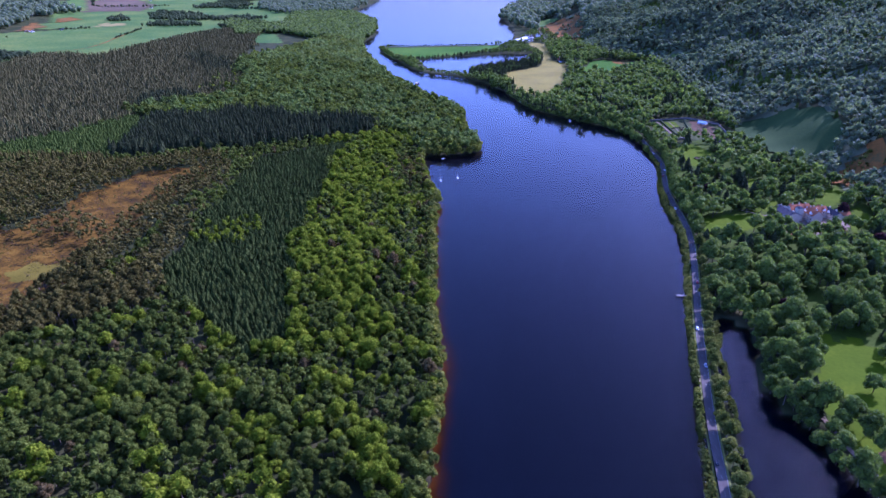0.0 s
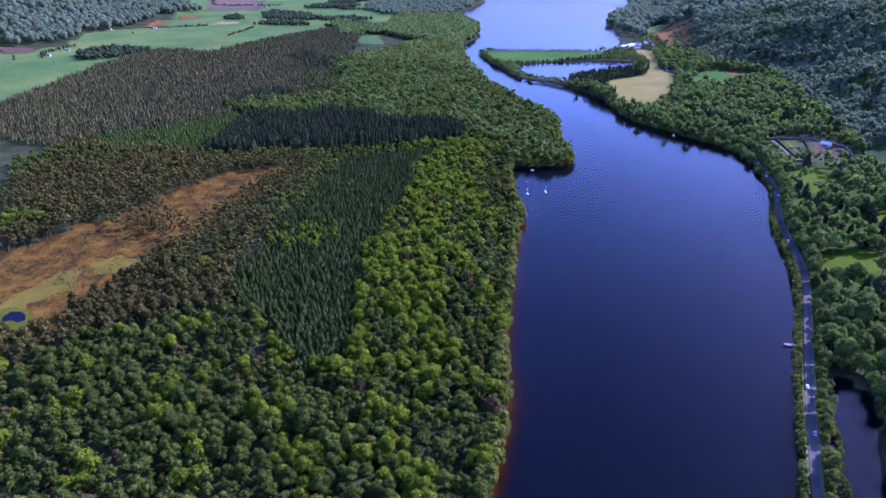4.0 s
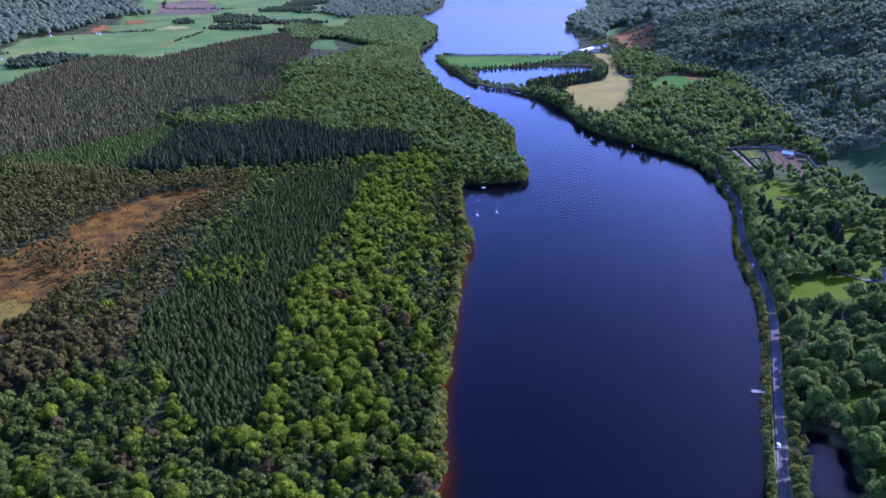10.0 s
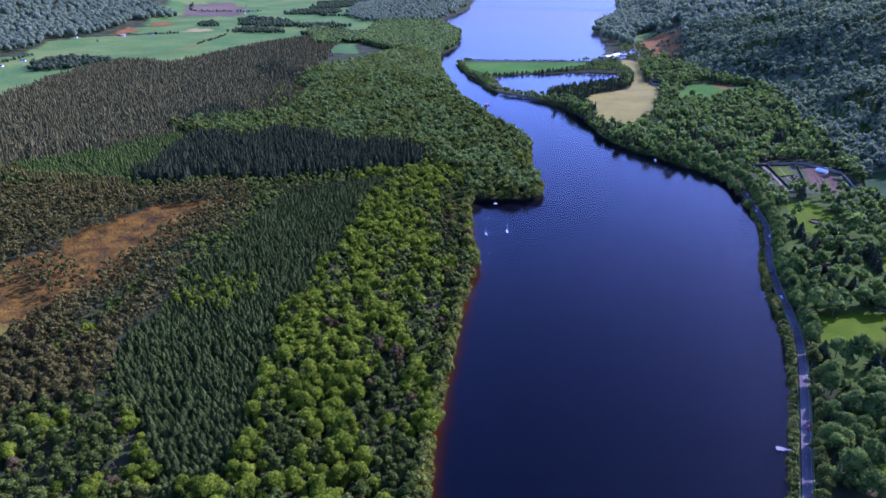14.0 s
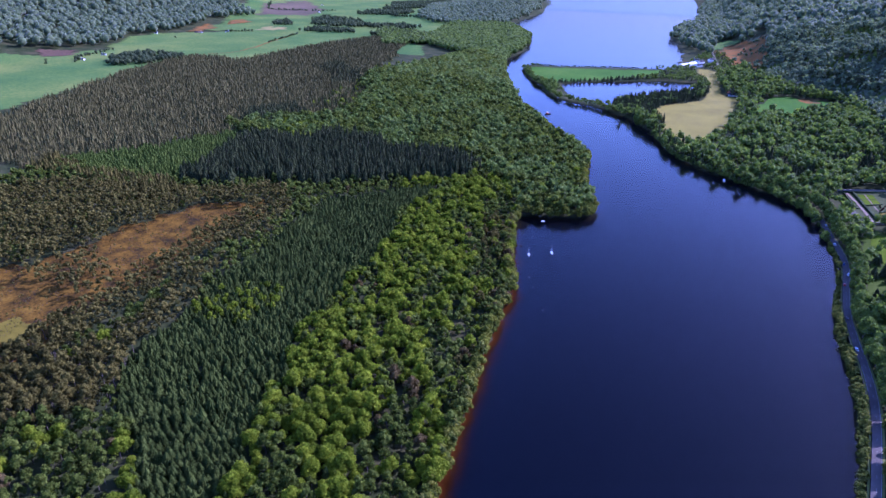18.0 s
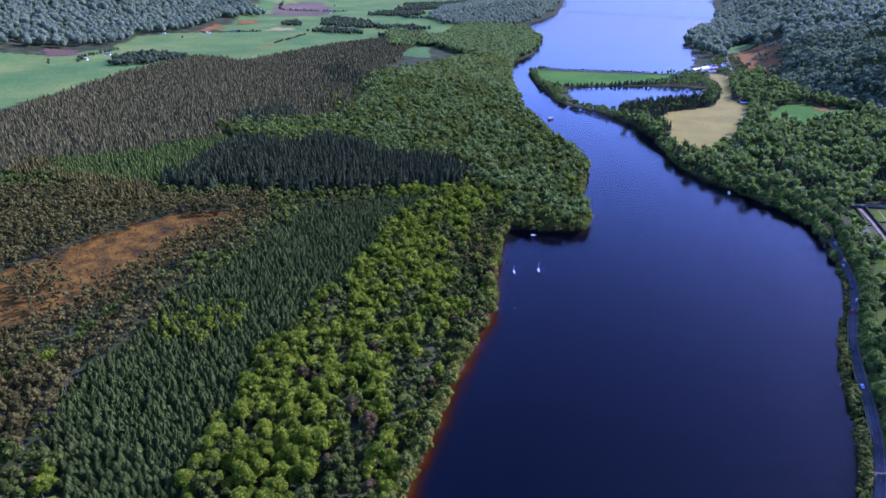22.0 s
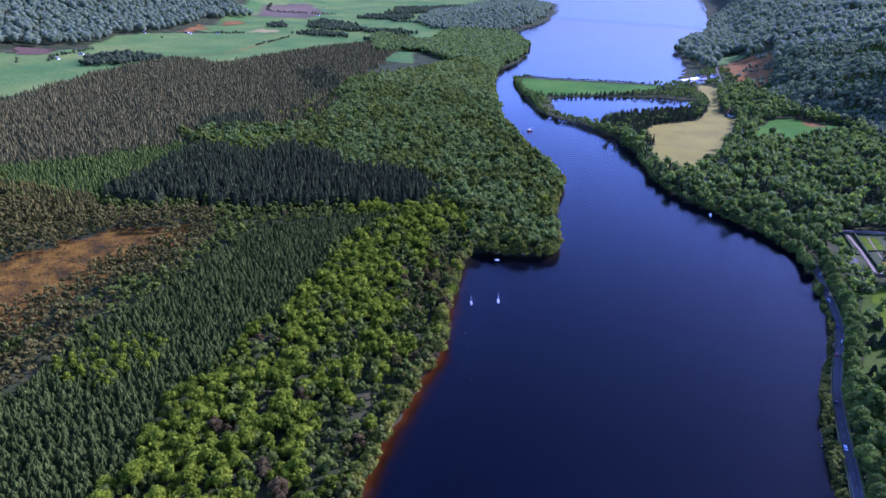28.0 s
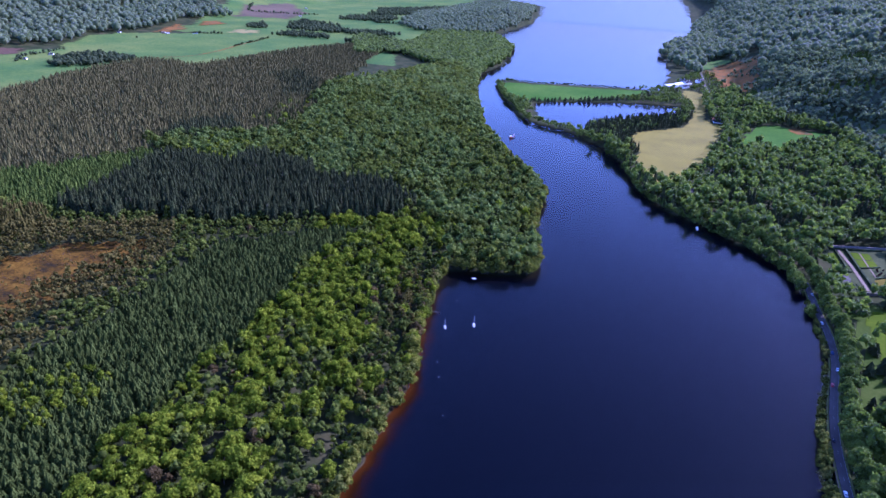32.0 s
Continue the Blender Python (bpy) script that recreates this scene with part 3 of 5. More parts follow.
def plant(name, kind, spots, mats, label, lod, group="woodland trees"):
    """All trees of one stand, joined: spots are rows of x, y, size, turn."""
    if len(spots) == 0:
        return None
    spots = np.asarray(spots, float)
    z = ground_at(spots[:, 0], spots[:, 1])
    V, F, I, n = [], [], [], 0
    kinds = 7
    for k in range(kinds):
        mine = spots[k::kinds]
        if not len(mine):
            continue
        c, t = make_tree(kind, lod, k + 3)
        v, f, i = merge(c + t)
        zz = z[k::kinds]
        co, si = np.cos(mine[:, 3])[:, None], np.sin(mine[:, 3])[:, None]
        s = mine[:, 2][:, None]
        w = np.stack([(v[:, 0] * co - v[:, 1] * si) * s + mine[:, 0][:, None], (v[:, 0] * si + v[:, 1] * co) * s + mine[:, 1][:, None], v[:, 2] * s * (0.9 + 0.2 * np.modf(mine[:, 3] * 7)[0])[:, None] + zz[:, None]], -1)
        V.append(w.reshape(-1, 3))
        F.append((f[None] + (np.arange(len(mine)) * len(v))[:, None, None] + n).reshape(-1, 3))
        I.append(np.tile(i, len(mine)))
        n += len(v) * len(mine)
    ob = new(name, mesh_from(name, np.concatenate(V), np.concatenate(F), mats, np.concatenate(I), lod > 1 and kind not in ("spruce", "slim", "tall")))
    return tagged(ob, label, "trees", group, "stuff")


rng = np.random.default_rng(11)


def scatter(box, gap):
    """An uneven planting grid over x0, y0, x1, y1."""
    x0, y0, x1, y1 = box
    x, y = np.meshgrid(np.arange(x0, x1, gap), np.arange(y0, y1, gap * 0.87))
    x = x + (np.arange(len(x))[:, None] % 2) * gap / 2
    x, y = x.ravel(), y.ravel()
    return x + rng.uniform(-0.4, 0.4, len(x)) * gap, y + rng.uniform(-0.4, 0.4, len(x)) * gap


def dry(x, y, edge=3.0):
    return (shore_distance(x, y) > edge) & (to_line(ROAD, x, y) > np.where(y > 1130, 4.5, 7))


FIELDS = [CLEARING, HAYFIELD, EAST_FIELD, SPIT_FIELD, WEDGE_FIELD, WEST_FIELD]


def no_field(x, y):
    k = np.ones(len(x), bool)
    for p in FIELDS:
        k &= ~jag(p, x, y, 11.0 if p is CLEARING else 3.0)
    return k


def rows(x, y, lo, hi):
    return np.stack([x, y, rng.uniform(lo, hi, len(x)), rng.uniform(0, 6.28, len(x))], -1)


# ---- helpers for things ----
def part(name, me, parent, label=""):
    ob = new(name, me)
    ob.parent = parent
    if label:
        ob["label"] = label
    return ob


def thing(name, m, label, category, group=""):
    ob = new(name)
    ob.matrix_world = m
    return tagged(ob, label, category, group)


def flat(name, rgb, rough=0.6, metal=0.0, spec=0.15, wear=0.18, scale=1.5):
    """A painted or plain surface with a little dirt and unevenness."""
    k = Mat(name, rough, metal, spec)
    lo = tuple(c * (1 - wear) for c in rgb)
    k.color(k.ramp(k.noise(scale, 4), [(0.3, lo), (0.65, rgb)]))
    k.bump(k.noise(scale * 6, 2), 0.15, 0.02)
    return k.m


def box(cx, cy, cz, sx, sy, sz, bevel=0.0, taper=1.0):
    """A block, bevelled, narrower at the top where taper is below one."""
    b = bmesh.new()
    bmesh.ops.create_cube(b, size=1.0)
    for v in b.verts:
        k = taper if v.co.z > 0 else 1.0
        v.co = Vector((cx + v.co.x * sx * k, cy + v.co.y * sy * k, cz + v.co.z * sz))
    if bevel:
        bmesh.ops.bevel(b, geom=b.edges[:], offset=bevel, segments=1, affect="EDGES")
    return b


def finish(name, b, mat):
    me = bpy.data.meshes.new(name)
    b.to_mesh(me)
    b.free()
    me.materials.append(mat)
    return me


def rod(a, c, r, mat, name="rod", sides=8, r2=None):
    b = bmesh.new()
    a, c = Vector(a), Vector(c)
    bmesh.ops.create_cone(b, cap_ends=True, segments=sides, radius1=r, radius2=r if r2 is None else r2, depth=(c - a).length)
    turn = (c - a).to_track_quat("Z", "Y").to_matrix().to_4x4()
    bmesh.ops.transform(b, matrix=Matrix.Translation((a + c) / 2) @ turn, verts=b.verts[:])
    return finish(name, b, mat)


def gable(w, d, h, rise, over=0.4, thick=0.22, hip=0.0):
    """A pitched roof of two thick slopes over a w by d plan, ridge along x, with its eaves at height h."""
    b = bmesh.new()
    W, D = w / 2 + over, d / 2 + over
    for sgn in (-1, 1):
        lo = h - over * rise / (d / 2)
        pts = [(-W, sgn * D, lo), (W, sgn * D, lo), (W - hip, 0, h + rise), (-W + hip, 0, h + rise)]
        vs = [b.verts.new(p) for p in pts] + [b.verts.new((x, y, z - thick)) for x, y, z in pts]
        for f in ((0, 1, 2, 3), (7, 6, 5, 4), (0, 4, 5, 1), (1, 5, 6, 2), (2, 6, 7, 3), (3, 7, 4, 0)):
            b.faces.new([vs[i] for i in f])
    bmesh.ops.recalc_face_normals(b, faces=b.faces[:])
    return b


def gabled_walls(w, d, h, rise):
    b = bmesh.new()
    v = {}
    for i, x in enumerate((-w / 2, w / 2)):
        for j, (y, z) in enumerate(((-d / 2, -1.0), (d / 2, -1.0), (d / 2, h), (0, h + rise - 0.2), (-d / 2, h))):
            v[i, j] = b.verts.new((x, y, z))
    b.faces.new([v[0, j] for j in range(5)][::-1])
    b.faces.new([v[1, j] for j in range(5)])
    for j in range(5):
        b.faces.new([v[0, j], v[0, (j + 1) % 5], v[1, (j + 1) % 5], v[1, j]])
    bmesh.ops.recalc_face_normals(b, faces=b.faces[:])
    return b


M_RENDER = flat("cream_render", (0.47, 0.4, 0.29), 0.85)
M_WHITE = flat("white_paint", (0.78, 0.77, 0.74), 0.6)
M_SLATE = flat("blue_grey_slate", (0.05, 0.048, 0.052), 0.85, 0, 0.02, scale=0.8)
M_TERRA = flat("terracotta_tiles", (0.30, 0.115, 0.05), 0.9, 0, 0.02, scale=0.8)
M_GLASS = flat("window_glass", (0.03, 0.035, 0.045), 0.08, 0, 0.6)
M_STONE = flat("garden_stone", (0.2, 0.165, 0.13), 0.9)
M_GRAVEL = grain("gravel_path", [(0.3, (0.13, 0.095, 0.06)), (0.7, (0.21, 0.16, 0.105))], 0.1, 3.0)
M_SOIL = grain("tilled_soil", [(0.3, (0.05, 0.032, 0.018)), (0.7, (0.11, 0.068, 0.036))], 0.2, 2.0)
M_WOOD = flat("weathered_boards", (0.30, 0.26, 0.21), 0.85)
M_PALEWOOD = flat("pale_boards", (0.25, 0.23, 0.2), 0.9, 0, 0.03, 0.4)
M_DARKWOOD = flat("tarred_wood", (0.03, 0.026, 0.022), 0.8)
M_TYRE = flat("tyre_rubber", (0.02, 0.02, 0.02), 0.85)
M_STEEL = flat("galvanised_steel", (0.45, 0.46, 0.47), 0.4, 0.8)
M_REDPAINT = flat("red_paint", (0.55, 0.13, 0.04), 0.5)
M_LINE = flat("road_line_paint", (0.3, 0.29, 0.26), 0.7, wear=0.35, scale=0.7)
M_VERGE = grain("verge_grass", [(0.3, (0.06, 0.09, 0.015)), (0.7, (0.16, 0.15, 0.05))], 0.08, 0.8)
# yellow-green shore leaves, brightened to stand for sun on the water's edge
M_SHRUB = foliage("shore_shrub_leaves", (0.055, 0.072, 0.012), (0.12, 0.145, 0.022), (0.21, 0.205, 0.04), 0.12)
M_LITWILLOW = foliage("lit_willow_leaves", (0.08, 0.095, 0.01), (0.15, 0.165, 0.016), (0.24, 0.23, 0.03), 0.12)
M_COPPER = foliage("copper_beech_leaves", (0.02, 0.012, 0.012), (0.045, 0.02, 0.022), (0.08, 0.035, 0.035))
M_RUSTY = foliage("rusty_twigs", (0.07, 0.052, 0.018), (0.12, 0.088, 0.03), (0.17, 0.122, 0.042))
M_HEDGE = foliage("hedge_leaves", (0.04, 0.055, 0.022), (0.065, 0.085, 0.034), (0.10, 0.125, 0.05))

# ---- more fields, lawns and paths ----
LAWN_PARK = [(124, 399), (124, 412), (128, 436), (128, 470), (138, 487), (147, 476), (156, 487), (164, 481), (170, 474), (190, 480), (215, 440), (215, 330), (190, 250), (160, 285), (148, 316), (140, 338), (132, 369)]
LAWN_DRIVE = [(56, 648), (52, 690), (74, 700), (86, 712), (117, 724), (124, 702), (108, 680), (92, 648)]
LAWN_HOUSE = [(112, 728), (122, 762), (139, 772), (143, 750), (134, 735)]
LAWN_SMALL = [(108, 806), (117, 845), (137, 842), (130, 800)]
LAWN_ROUND = [(34, 958), (55, 992), (84, 920), (74, 872), (46, 885)]
LAWN_BANK = [(165, 752), (190, 805), (215, 840), (215, 800), (182, 752)]
LAWN_EAST = [(202, 740), (222, 778), (226, 732), (204, 695)]
GRASS_STRIP = [(83, 506), (90, 525), (113, 556), (112, 535), (93, 503)]
BRACKEN_A = [(206, 850), (231, 895), (270, 930), (275, 880), (236, 838)]
BRACKEN_B = [(-422, 2320), (-412, 2497), (-343, 2447), (-294, 2449), (-267, 2240), (-244, 2068), (-264, 2010), (-341, 2148), (-381, 2274)]
HILL_MEADOW = [(100, 1040), (136, 1000), (156, 955), (190, 912), (222, 925), (238, 1000), (232, 1080), (190, 1120), (128, 1120)]
UPPER_FIELD = [(-9, 1699), (19, 1704), (63, 1678), (56, 1661), (27, 1658)]
SPIT_ROAD_FIELD = [(-476, 2490), (-450, 2601), (-362, 2510), (-397, 2505), (-432, 2366)]
FAR_PASTURE = [(-1330, 2080), (-1700, 2075), (-2180, 1900), (-2700, 2500), (-3400, 3300), (-3200, 4700), (-2450, 4700), (-2000, 3700), (-1700, 2950), (-1400, 2500)]
WEST_WOOD = [(-2072, 1258), (-2062, 1393), (-2105, 1467), (-2209, 1592), (-2247, 1723), (-2246, 1787), (-2333, 1943), (-2478, 2157), (-2529, 2464), (-3000, 2600), (-4300, 2400), (-4300, 900), (-2350, 850)]
MOOR = [(-2522, 2459), (-2837, 2794), (-2961, 3253), (-2508, 2900), (-2299, 2578), (-2502, 2540)]
PENINSULA = [(-1360, 2760), (-1540, 3463), (-1900, 4294), (-2350, 4450), (-2130, 3345), (-1760, 2700), (-1520, 2560)]
NESS_WOOD = [(-880, 1850), (-925, 2085), (-1065, 2410), (-1300, 2730), (-1520, 2600), (-1400, 2300), (-1330, 2080), (-1130, 1930)]
FIELDS += [LAWN_PARK, LAWN_DRIVE, LAWN_HOUSE, LAWN_SMALL, LAWN_ROUND, LAWN_BANK, LAWN_EAST, GRASS_STRIP, BRACKEN_A, BRACKEN_B, UPPER_FIELD, SPIT_ROAD_FIELD]
WALLED = [(-8, 1104), (47, 1136), (95, 1108), (112, 1022), (84, 1012), (50, 1012), (26, 1000), (8, 998)]
HOUSE_YARD = [(126, 690), (140, 745), (178, 772), (204, 716), (186, 692), (150, 672)]
LOCHEND = [(-436, 1990), (-440, 2060), (-410, 2150), (-375, 2150), (-375, 1985)]
FIELDS += [HILL_MEADOW, WALLED, HOUSE_YARD, LOCHEND]
PARK = [(92, 500), (62, 640), (48, 720), (36, 800), (33, 900), (20, 960), (60, 1010), (100, 1040), (200, 900), (260, 830), (300, 600), (300, 250), (165, 250), (140, 320), (115, 400)]
field("park_grass", PARK, grain("rough_park_grass", [(0.3, (0.025, 0.04, 0.004)), (0.5, (0.04, 0.06, 0.006)), (0.7, (0.06, 0.075, 0.012))], 0.02, 0.4), "rough green parkland grass under the trees", 8, 0.2)
field("park_lawn", LAWN_PARK, M_LAWN, "bright sunlit park lawn with tree shadows", 5)
field("drive_lawn", LAWN_DRIVE, M_LAWN, "mown lawn below the mansion", 4)
field("house_lawn", LAWN_HOUSE, M_LAWN, "mown lawn beside the mansion", 4)
field("small_lawn", LAWN_SMALL, M_LAWN, "small sunlit lawn between trees", 4)
field("round_bed_lawn", LAWN_ROUND, M_LAWN, "open lawn with a round flower bed", 4)
field("bank_lawn", LAWN_BANK, M_LAWN, "sloping lawn behind the mansion", 4, 0.5)
field("east_lawn", LAWN_EAST, M_LAWN, "grass clearing beside the mansion", 4, 0.5)
field("backwater_grass", GRASS_STRIP, M_LAWN, "grass strip at the head of the backwater", 3)
# pale floor sheet lightens the shaded gaps between hill trees, for missing haze
field("hill_floor", [(330, 200), (300, 560), (262, 720), (150, 985), (40, 1450), (6, 1640), (-50, 1715), (-205, 1855), (-320, 2150), (-440, 2480), (400, 2480), (900, 1500), (900, 200)], grain("haze_paled_hill_grass", [(0.3, (0.07, 0.085, 0.04)), (0.5, (0.105, 0.12, 0.055)), (0.7, (0.14, 0.14, 0.07))], 0.02, 0.25), "rough grass under the hill wood, paled to lift shaded gaps", 16, 0.1, 8)
field("near_bracken", BRACKEN_A, M_BRACKEN, "rust-brown bracken slope above the mansion", 8, 1.9)
field("far_bracken", BRACKEN_B, M_BRACKEN, "rust-brown bracken hillside", 8, 1.9, 14)
field("upper_field", UPPER_FIELD, M_GRASS, "small pale green hill field", 8, 1.6)
field("lochend_field", SPIT_ROAD_FIELD, M_GRASS, "green strip field beside the big loch", 10, 1.8)
field("far_pasture", FAR_PASTURE, M_GRASS, "distant green pastures", 40, 1.2)
field("moor", MOOR, M_MOOR, "brown moorland on the far rise", 40, 2.2)
field("house_yard", HOUSE_YARD, M_GRAVEL, "pale gravel yard round the mansion", 4)
field("grassy_hollow", [(-535, 325), (-540, 354), (-527, 363), (-498, 337), (-506, 322), (-510, 300), (-470, 284), (-454, 265), (-470, 250), (-530, 280)], M_HOLLOW, "dry yellow grass at the foot of the clearing", 2, 0.55, 4)
field("olive_patch", [(-533, 379), (-500, 408), (-483, 390), (-507, 367)], M_HOLLOW, "olive-yellow grass among the brash", 2, 0.5, 6)
field("pond_rim", [(-518, 290), (-500, 297), (-478, 290), (-472, 272), (-500, 266), (-520, 276)], M_MOSS, "yellow-green moss round the small pond", 2, 0.62, 3)
field("clearing_pond", [(-509, 289), (-502, 293), (-493, 291), (-487, 286), (-489, 281), (-496, 282), (-500, 277), (-507, 281)], flat("dark_pond_water", (0.006, 0.006, 0.014), 0.5, 0, 0.02), "small dark pond in the clearing", 1, 0.72, 0.6)
M_HEDGEGROUND = grain("rough_garden_grass", [(0.3, (0.03, 0.04, 0.012)), (0.7, (0.065, 0.07, 0.025))], 0.1, 0.6)
# grass green darkened to stand for the hill's shade on this meadow
field("hill_meadow", HILL_MEADOW, grain("shade_dark_hill_grass", [(0.3, (0.02, 0.04, 0.01)), (0.7, (0.04, 0.062, 0.016))], 0.02, 0.3), "rough meadow at the hill's foot, shade darkened into its green", 6, 1.9, 6)
field("walled_garden_ground", WALLED, M_HEDGEGROUND, "rough grass of the walled garden", 4)

ribbon("verge_west", ROAD, 1.2, M_VERGE, 0.85, "dry grass verge on the loch side of the road", "verge", side=-3.4)
ribbon("verge_east", ROAD, 1.2, M_VERGE, 0.85, "grass verge under the roadside trees", "verge", side=3.4)
ribbon("edge_line_west", ROAD, 0.2, M_LINE, 0.93, "worn white edge line on the road", "road marking", side=-2.4)
ribbon("edge_line_east", ROAD, 0.2, M_LINE, 0.93, "worn white edge line on the road", "road marking", side=2.4)
ribbon("roadside_path", ROAD[1:19], 0.45, M_GRAVEL, 0.92, "narrow pale path along the verge", "path", side=-3.8)
ribbon("park_path", [(120, 385), (127, 364), (132, 351), (138, 339), (144, 329), (165, 285)], 3.0, M_GRAVEL, 0.5, "pale gravel park path", "path", 4.0)
ribbon("house_drive", [(96, 730), (112, 726), (124, 716), (140, 735)], 2.4, M_GRAVEL, 0.5, "pale gravel drive to the mansion", "path", 4.0)
# dashed centre line
dash_v, dash_f = [], []
for i in range(4, len(ROAD_C) - 2, 2):
    if ROAD_C[i, 1] > 1150:
        break
    a, b = ROAD_C[i], ROAD_C[i] + (ROAD_C[i + 1] - ROAD_C[i]) * 0.55
    n = np.array([b[1] - a[1], a[0] - b[0]]) / np.linalg.norm(b - a) * 0.06
    k = len(dash_v)
    dash_v += [(*(a - n), ROAD_Z[i] + 0.02), (*(a + n), ROAD_Z[i] + 0.02), (*(b + n), ROAD_Z[i] + 0.02), (*(b - n), ROAD_Z[i] + 0.02)]
    dash_f.append((k, k + 1, k + 2, k + 3))
tagged(new("centre_line", mesh_from("centre_line", dash_v, dash_f, [M_LINE])), "white dashed centre line on the road", "road marking", kind="structure")

# ---- trees ----
TREE_MESH = {}


def tree_meshes(kind, mat, v):
    key = (kind, mat.name, v)
    if key not in TREE_MESH:
        c, t = make_tree(kind, 0, v + 41)
        cv, cf, _ = merge(c)
        tv, tf, _ = merge(t)
        TREE_MESH[key] = (mesh_from("crown", cv, cf, [mat]), mesh_from("trunk", tv, tf, [M_BARK]))
    return TREE_MESH[key]


def single_trees(name, kind, spots, mat, label, group, variants=6):
    """Trees one by one: each a thing with its trunk and crown."""
    for i, (x, y, s, a) in enumerate(spots):
        crown, stem = tree_meshes(kind, mat, i % variants)
        z = float(ground_at(x, y))
        ob = thing(name, Matrix.LocRotScale((x, y, z), Euler((0, 0, a)), (s, s, s * (0.88 + 0.24 * ((i * 0.618) % 1)))), label, "tree", group)
        part("trunk", stem, ob)
        part("crown", crown, ob)


def split(spots, zone, most):
    """The first of the spots that lie in a stretch of the plan, and the rest."""
    x0, y0, x1, y1 = zone
    idx = np.where((spots[:, 0] > x0) & (spots[:, 0] < x1) & (spots[:, 1] > y0) & (spots[:, 1] < y1))[0]
    idx = idx[np.argsort(spots[idx, 1])][:most]
    rest = np.ones(len(spots), bool)
    rest[idx] = False
    return spots[idx], spots[rest]


GAP_PINES = [(-605, 450), (-590, 495), (-520, 486), (-474, 440), (-520, 440), (-558, 438)]


def pine_ground(x, y):
    """Where the pines grow: round the clearing and in a tongue across it."""
    near = (to_line(CLEARING, x, y, True) < 30) & (x < -425 - 0.12 * (y - 400))
    return jag(PINES_A, x, y, ZONE_RAG["pines"]) | jag(PINES_B, x, y, ZONE_RAG["pines"]) | near


def west_woods():
    x, y = scatter((-1000, 150, -60, 1900), 7.7)
    k = ((x > -1.5 * (y - 20) - 130) | (x > -2.4 * (y - 215) - 60)) & dry(x, y, -0.3) & no_field(x, y) & (x < -60) & inside(SHORE_WEST[:22] + [(-1100, 2300), (-1100, -400)], x, y)
    x, y = x[k], y[k]
    conifer = jag(SPRUCE, x, y, ZONE_RAG["spruce"]) | jag(DARK, x, y, ZONE_RAG["dark"]) | jag(LARCH, x, y, ZONE_RAG["larch"])
    plantation = jag(PLANTATION, x, y, ZONE_RAG["plantation"]) | ((x < -900) & (y < 1150))
    pines = pine_ground(x, y)
    top = jag(BROAD, x, y, ZONE_RAG["broad"]) | (y > 900)
    left = ~conifer & ~plantation
    rest = left & ~pines & ~top
    strip = x > -300 - (y - 380) * 0.36
    patch = waves(x, y, 17) + 0.5 * waves(y, x, 8) + rng.uniform(-0.45, 0.45, len(x))
    oakish = rest & ((strip & (patch > np.where(shore_distance(x, y) < 42, 0.36, -0.35)) & (y > 330)) | ((patch > np.where(x < -215, 0.62, 0.3)) & (y < 470)))
    birch = rest & ~oakish
    a, b = split(rows(x[oakish], y[oakish], 0.6, 1.25), (-420, 240, -60, 700), 290)
    single_trees("oak_tree", "broad", a, M_OAK, "fresh yellow-green broadleaf tree in full leaf", "broadleaf trees on the west shore")
    plant("oak_trees", "broad", b, [M_OAK, M_BARK], "fresh green broadleaf trees along the shore", 1)
    a, b = split(rows(x[birch], y[birch], 0.6, 1.3), (-420, 230, -60, 620), 290)
    single_trees("birch_tree", "birch", a, M_BIRCH, "dull green birch with a rounded crown", "birches in the west wood")
    bare = (b[:, 1] < 780) & (b[:, 3] < np.where(shore_distance(b[:, 0], b[:, 1]) < 55, 0.62, 0.16))
    rusty, b = b[bare], b[~bare]
    single_trees("bare_tree", "birch", rusty[:130], M_RUSTY, "rust-brown tree not yet in leaf", "late trees in the west wood")
    for lod, lo, hi in ((1, 0, 480), (2, 480, 2000)):
        plant("birch_trees", "birch", b[(b[:, 1] >= lo) & (b[:, 1] < hi)], [M_BIRCH, M_BARK], "dull green birch wood", lod)
    t = left & top & ~pines
    mix = waves(x, y, 40) + 0.9 * waves(y, x, 9) + rng.uniform(-0.5, 0.5, len(x)) > 0.05
    for lod, lo, hi in ((2, 0, 1450), (3, 1450, 3000)):
        z = t & (y >= lo) & (y < hi)
        plant("far_broadleaf_trees", "broad", rows(x[z & mix], y[z & mix], 0.7, 1.6), [M_BIRCH, M_BARK], "dull green broadleaf wood behind the headland", lod)
        plant("far_oak_trees", "broad", rows(x[z & ~mix], y[z & ~mix], 0.7, 1.6), [M_HAZEOAK, M_BARK], "fresh green broadleaf wood on the headland", lod)


west_woods()


def stand(name, poly, kind, gap, lo, hi, mat, lod, label, amount=5.0, edge=3.0, single=None, most=0):
    p = np.asarray(poly, float)
    x, y = scatter((p[:, 0].min(), p[:, 1].min(), p[:, 0].max(), p[:, 1].max()), gap)
    k = jag(poly, x, y, amount)
    x, y = x[k], y[k]
    k = dry(x, y, edge) & no_field(x, y) & (rng.uniform(0, 1, len(x)) > 0.05)
    spots = rows(x[k], y[k], lo, hi)
    if single:
        a, spots = split(spots, (-1e4, -1e4, 1e4, 1e4), most)
        single_trees(single, kind, a, mat, label, label)
    return plant(name, kind, spots, [mat, M_BARK], label, lod)


stand("spruce_trees", SPRUCE, "spruce", 4.5, 0.78, 1.12, M_SPRUCE, 1, "dense young blue-green spruce", ZONE_RAG["spruce"], single="spruce_tree", most=290)


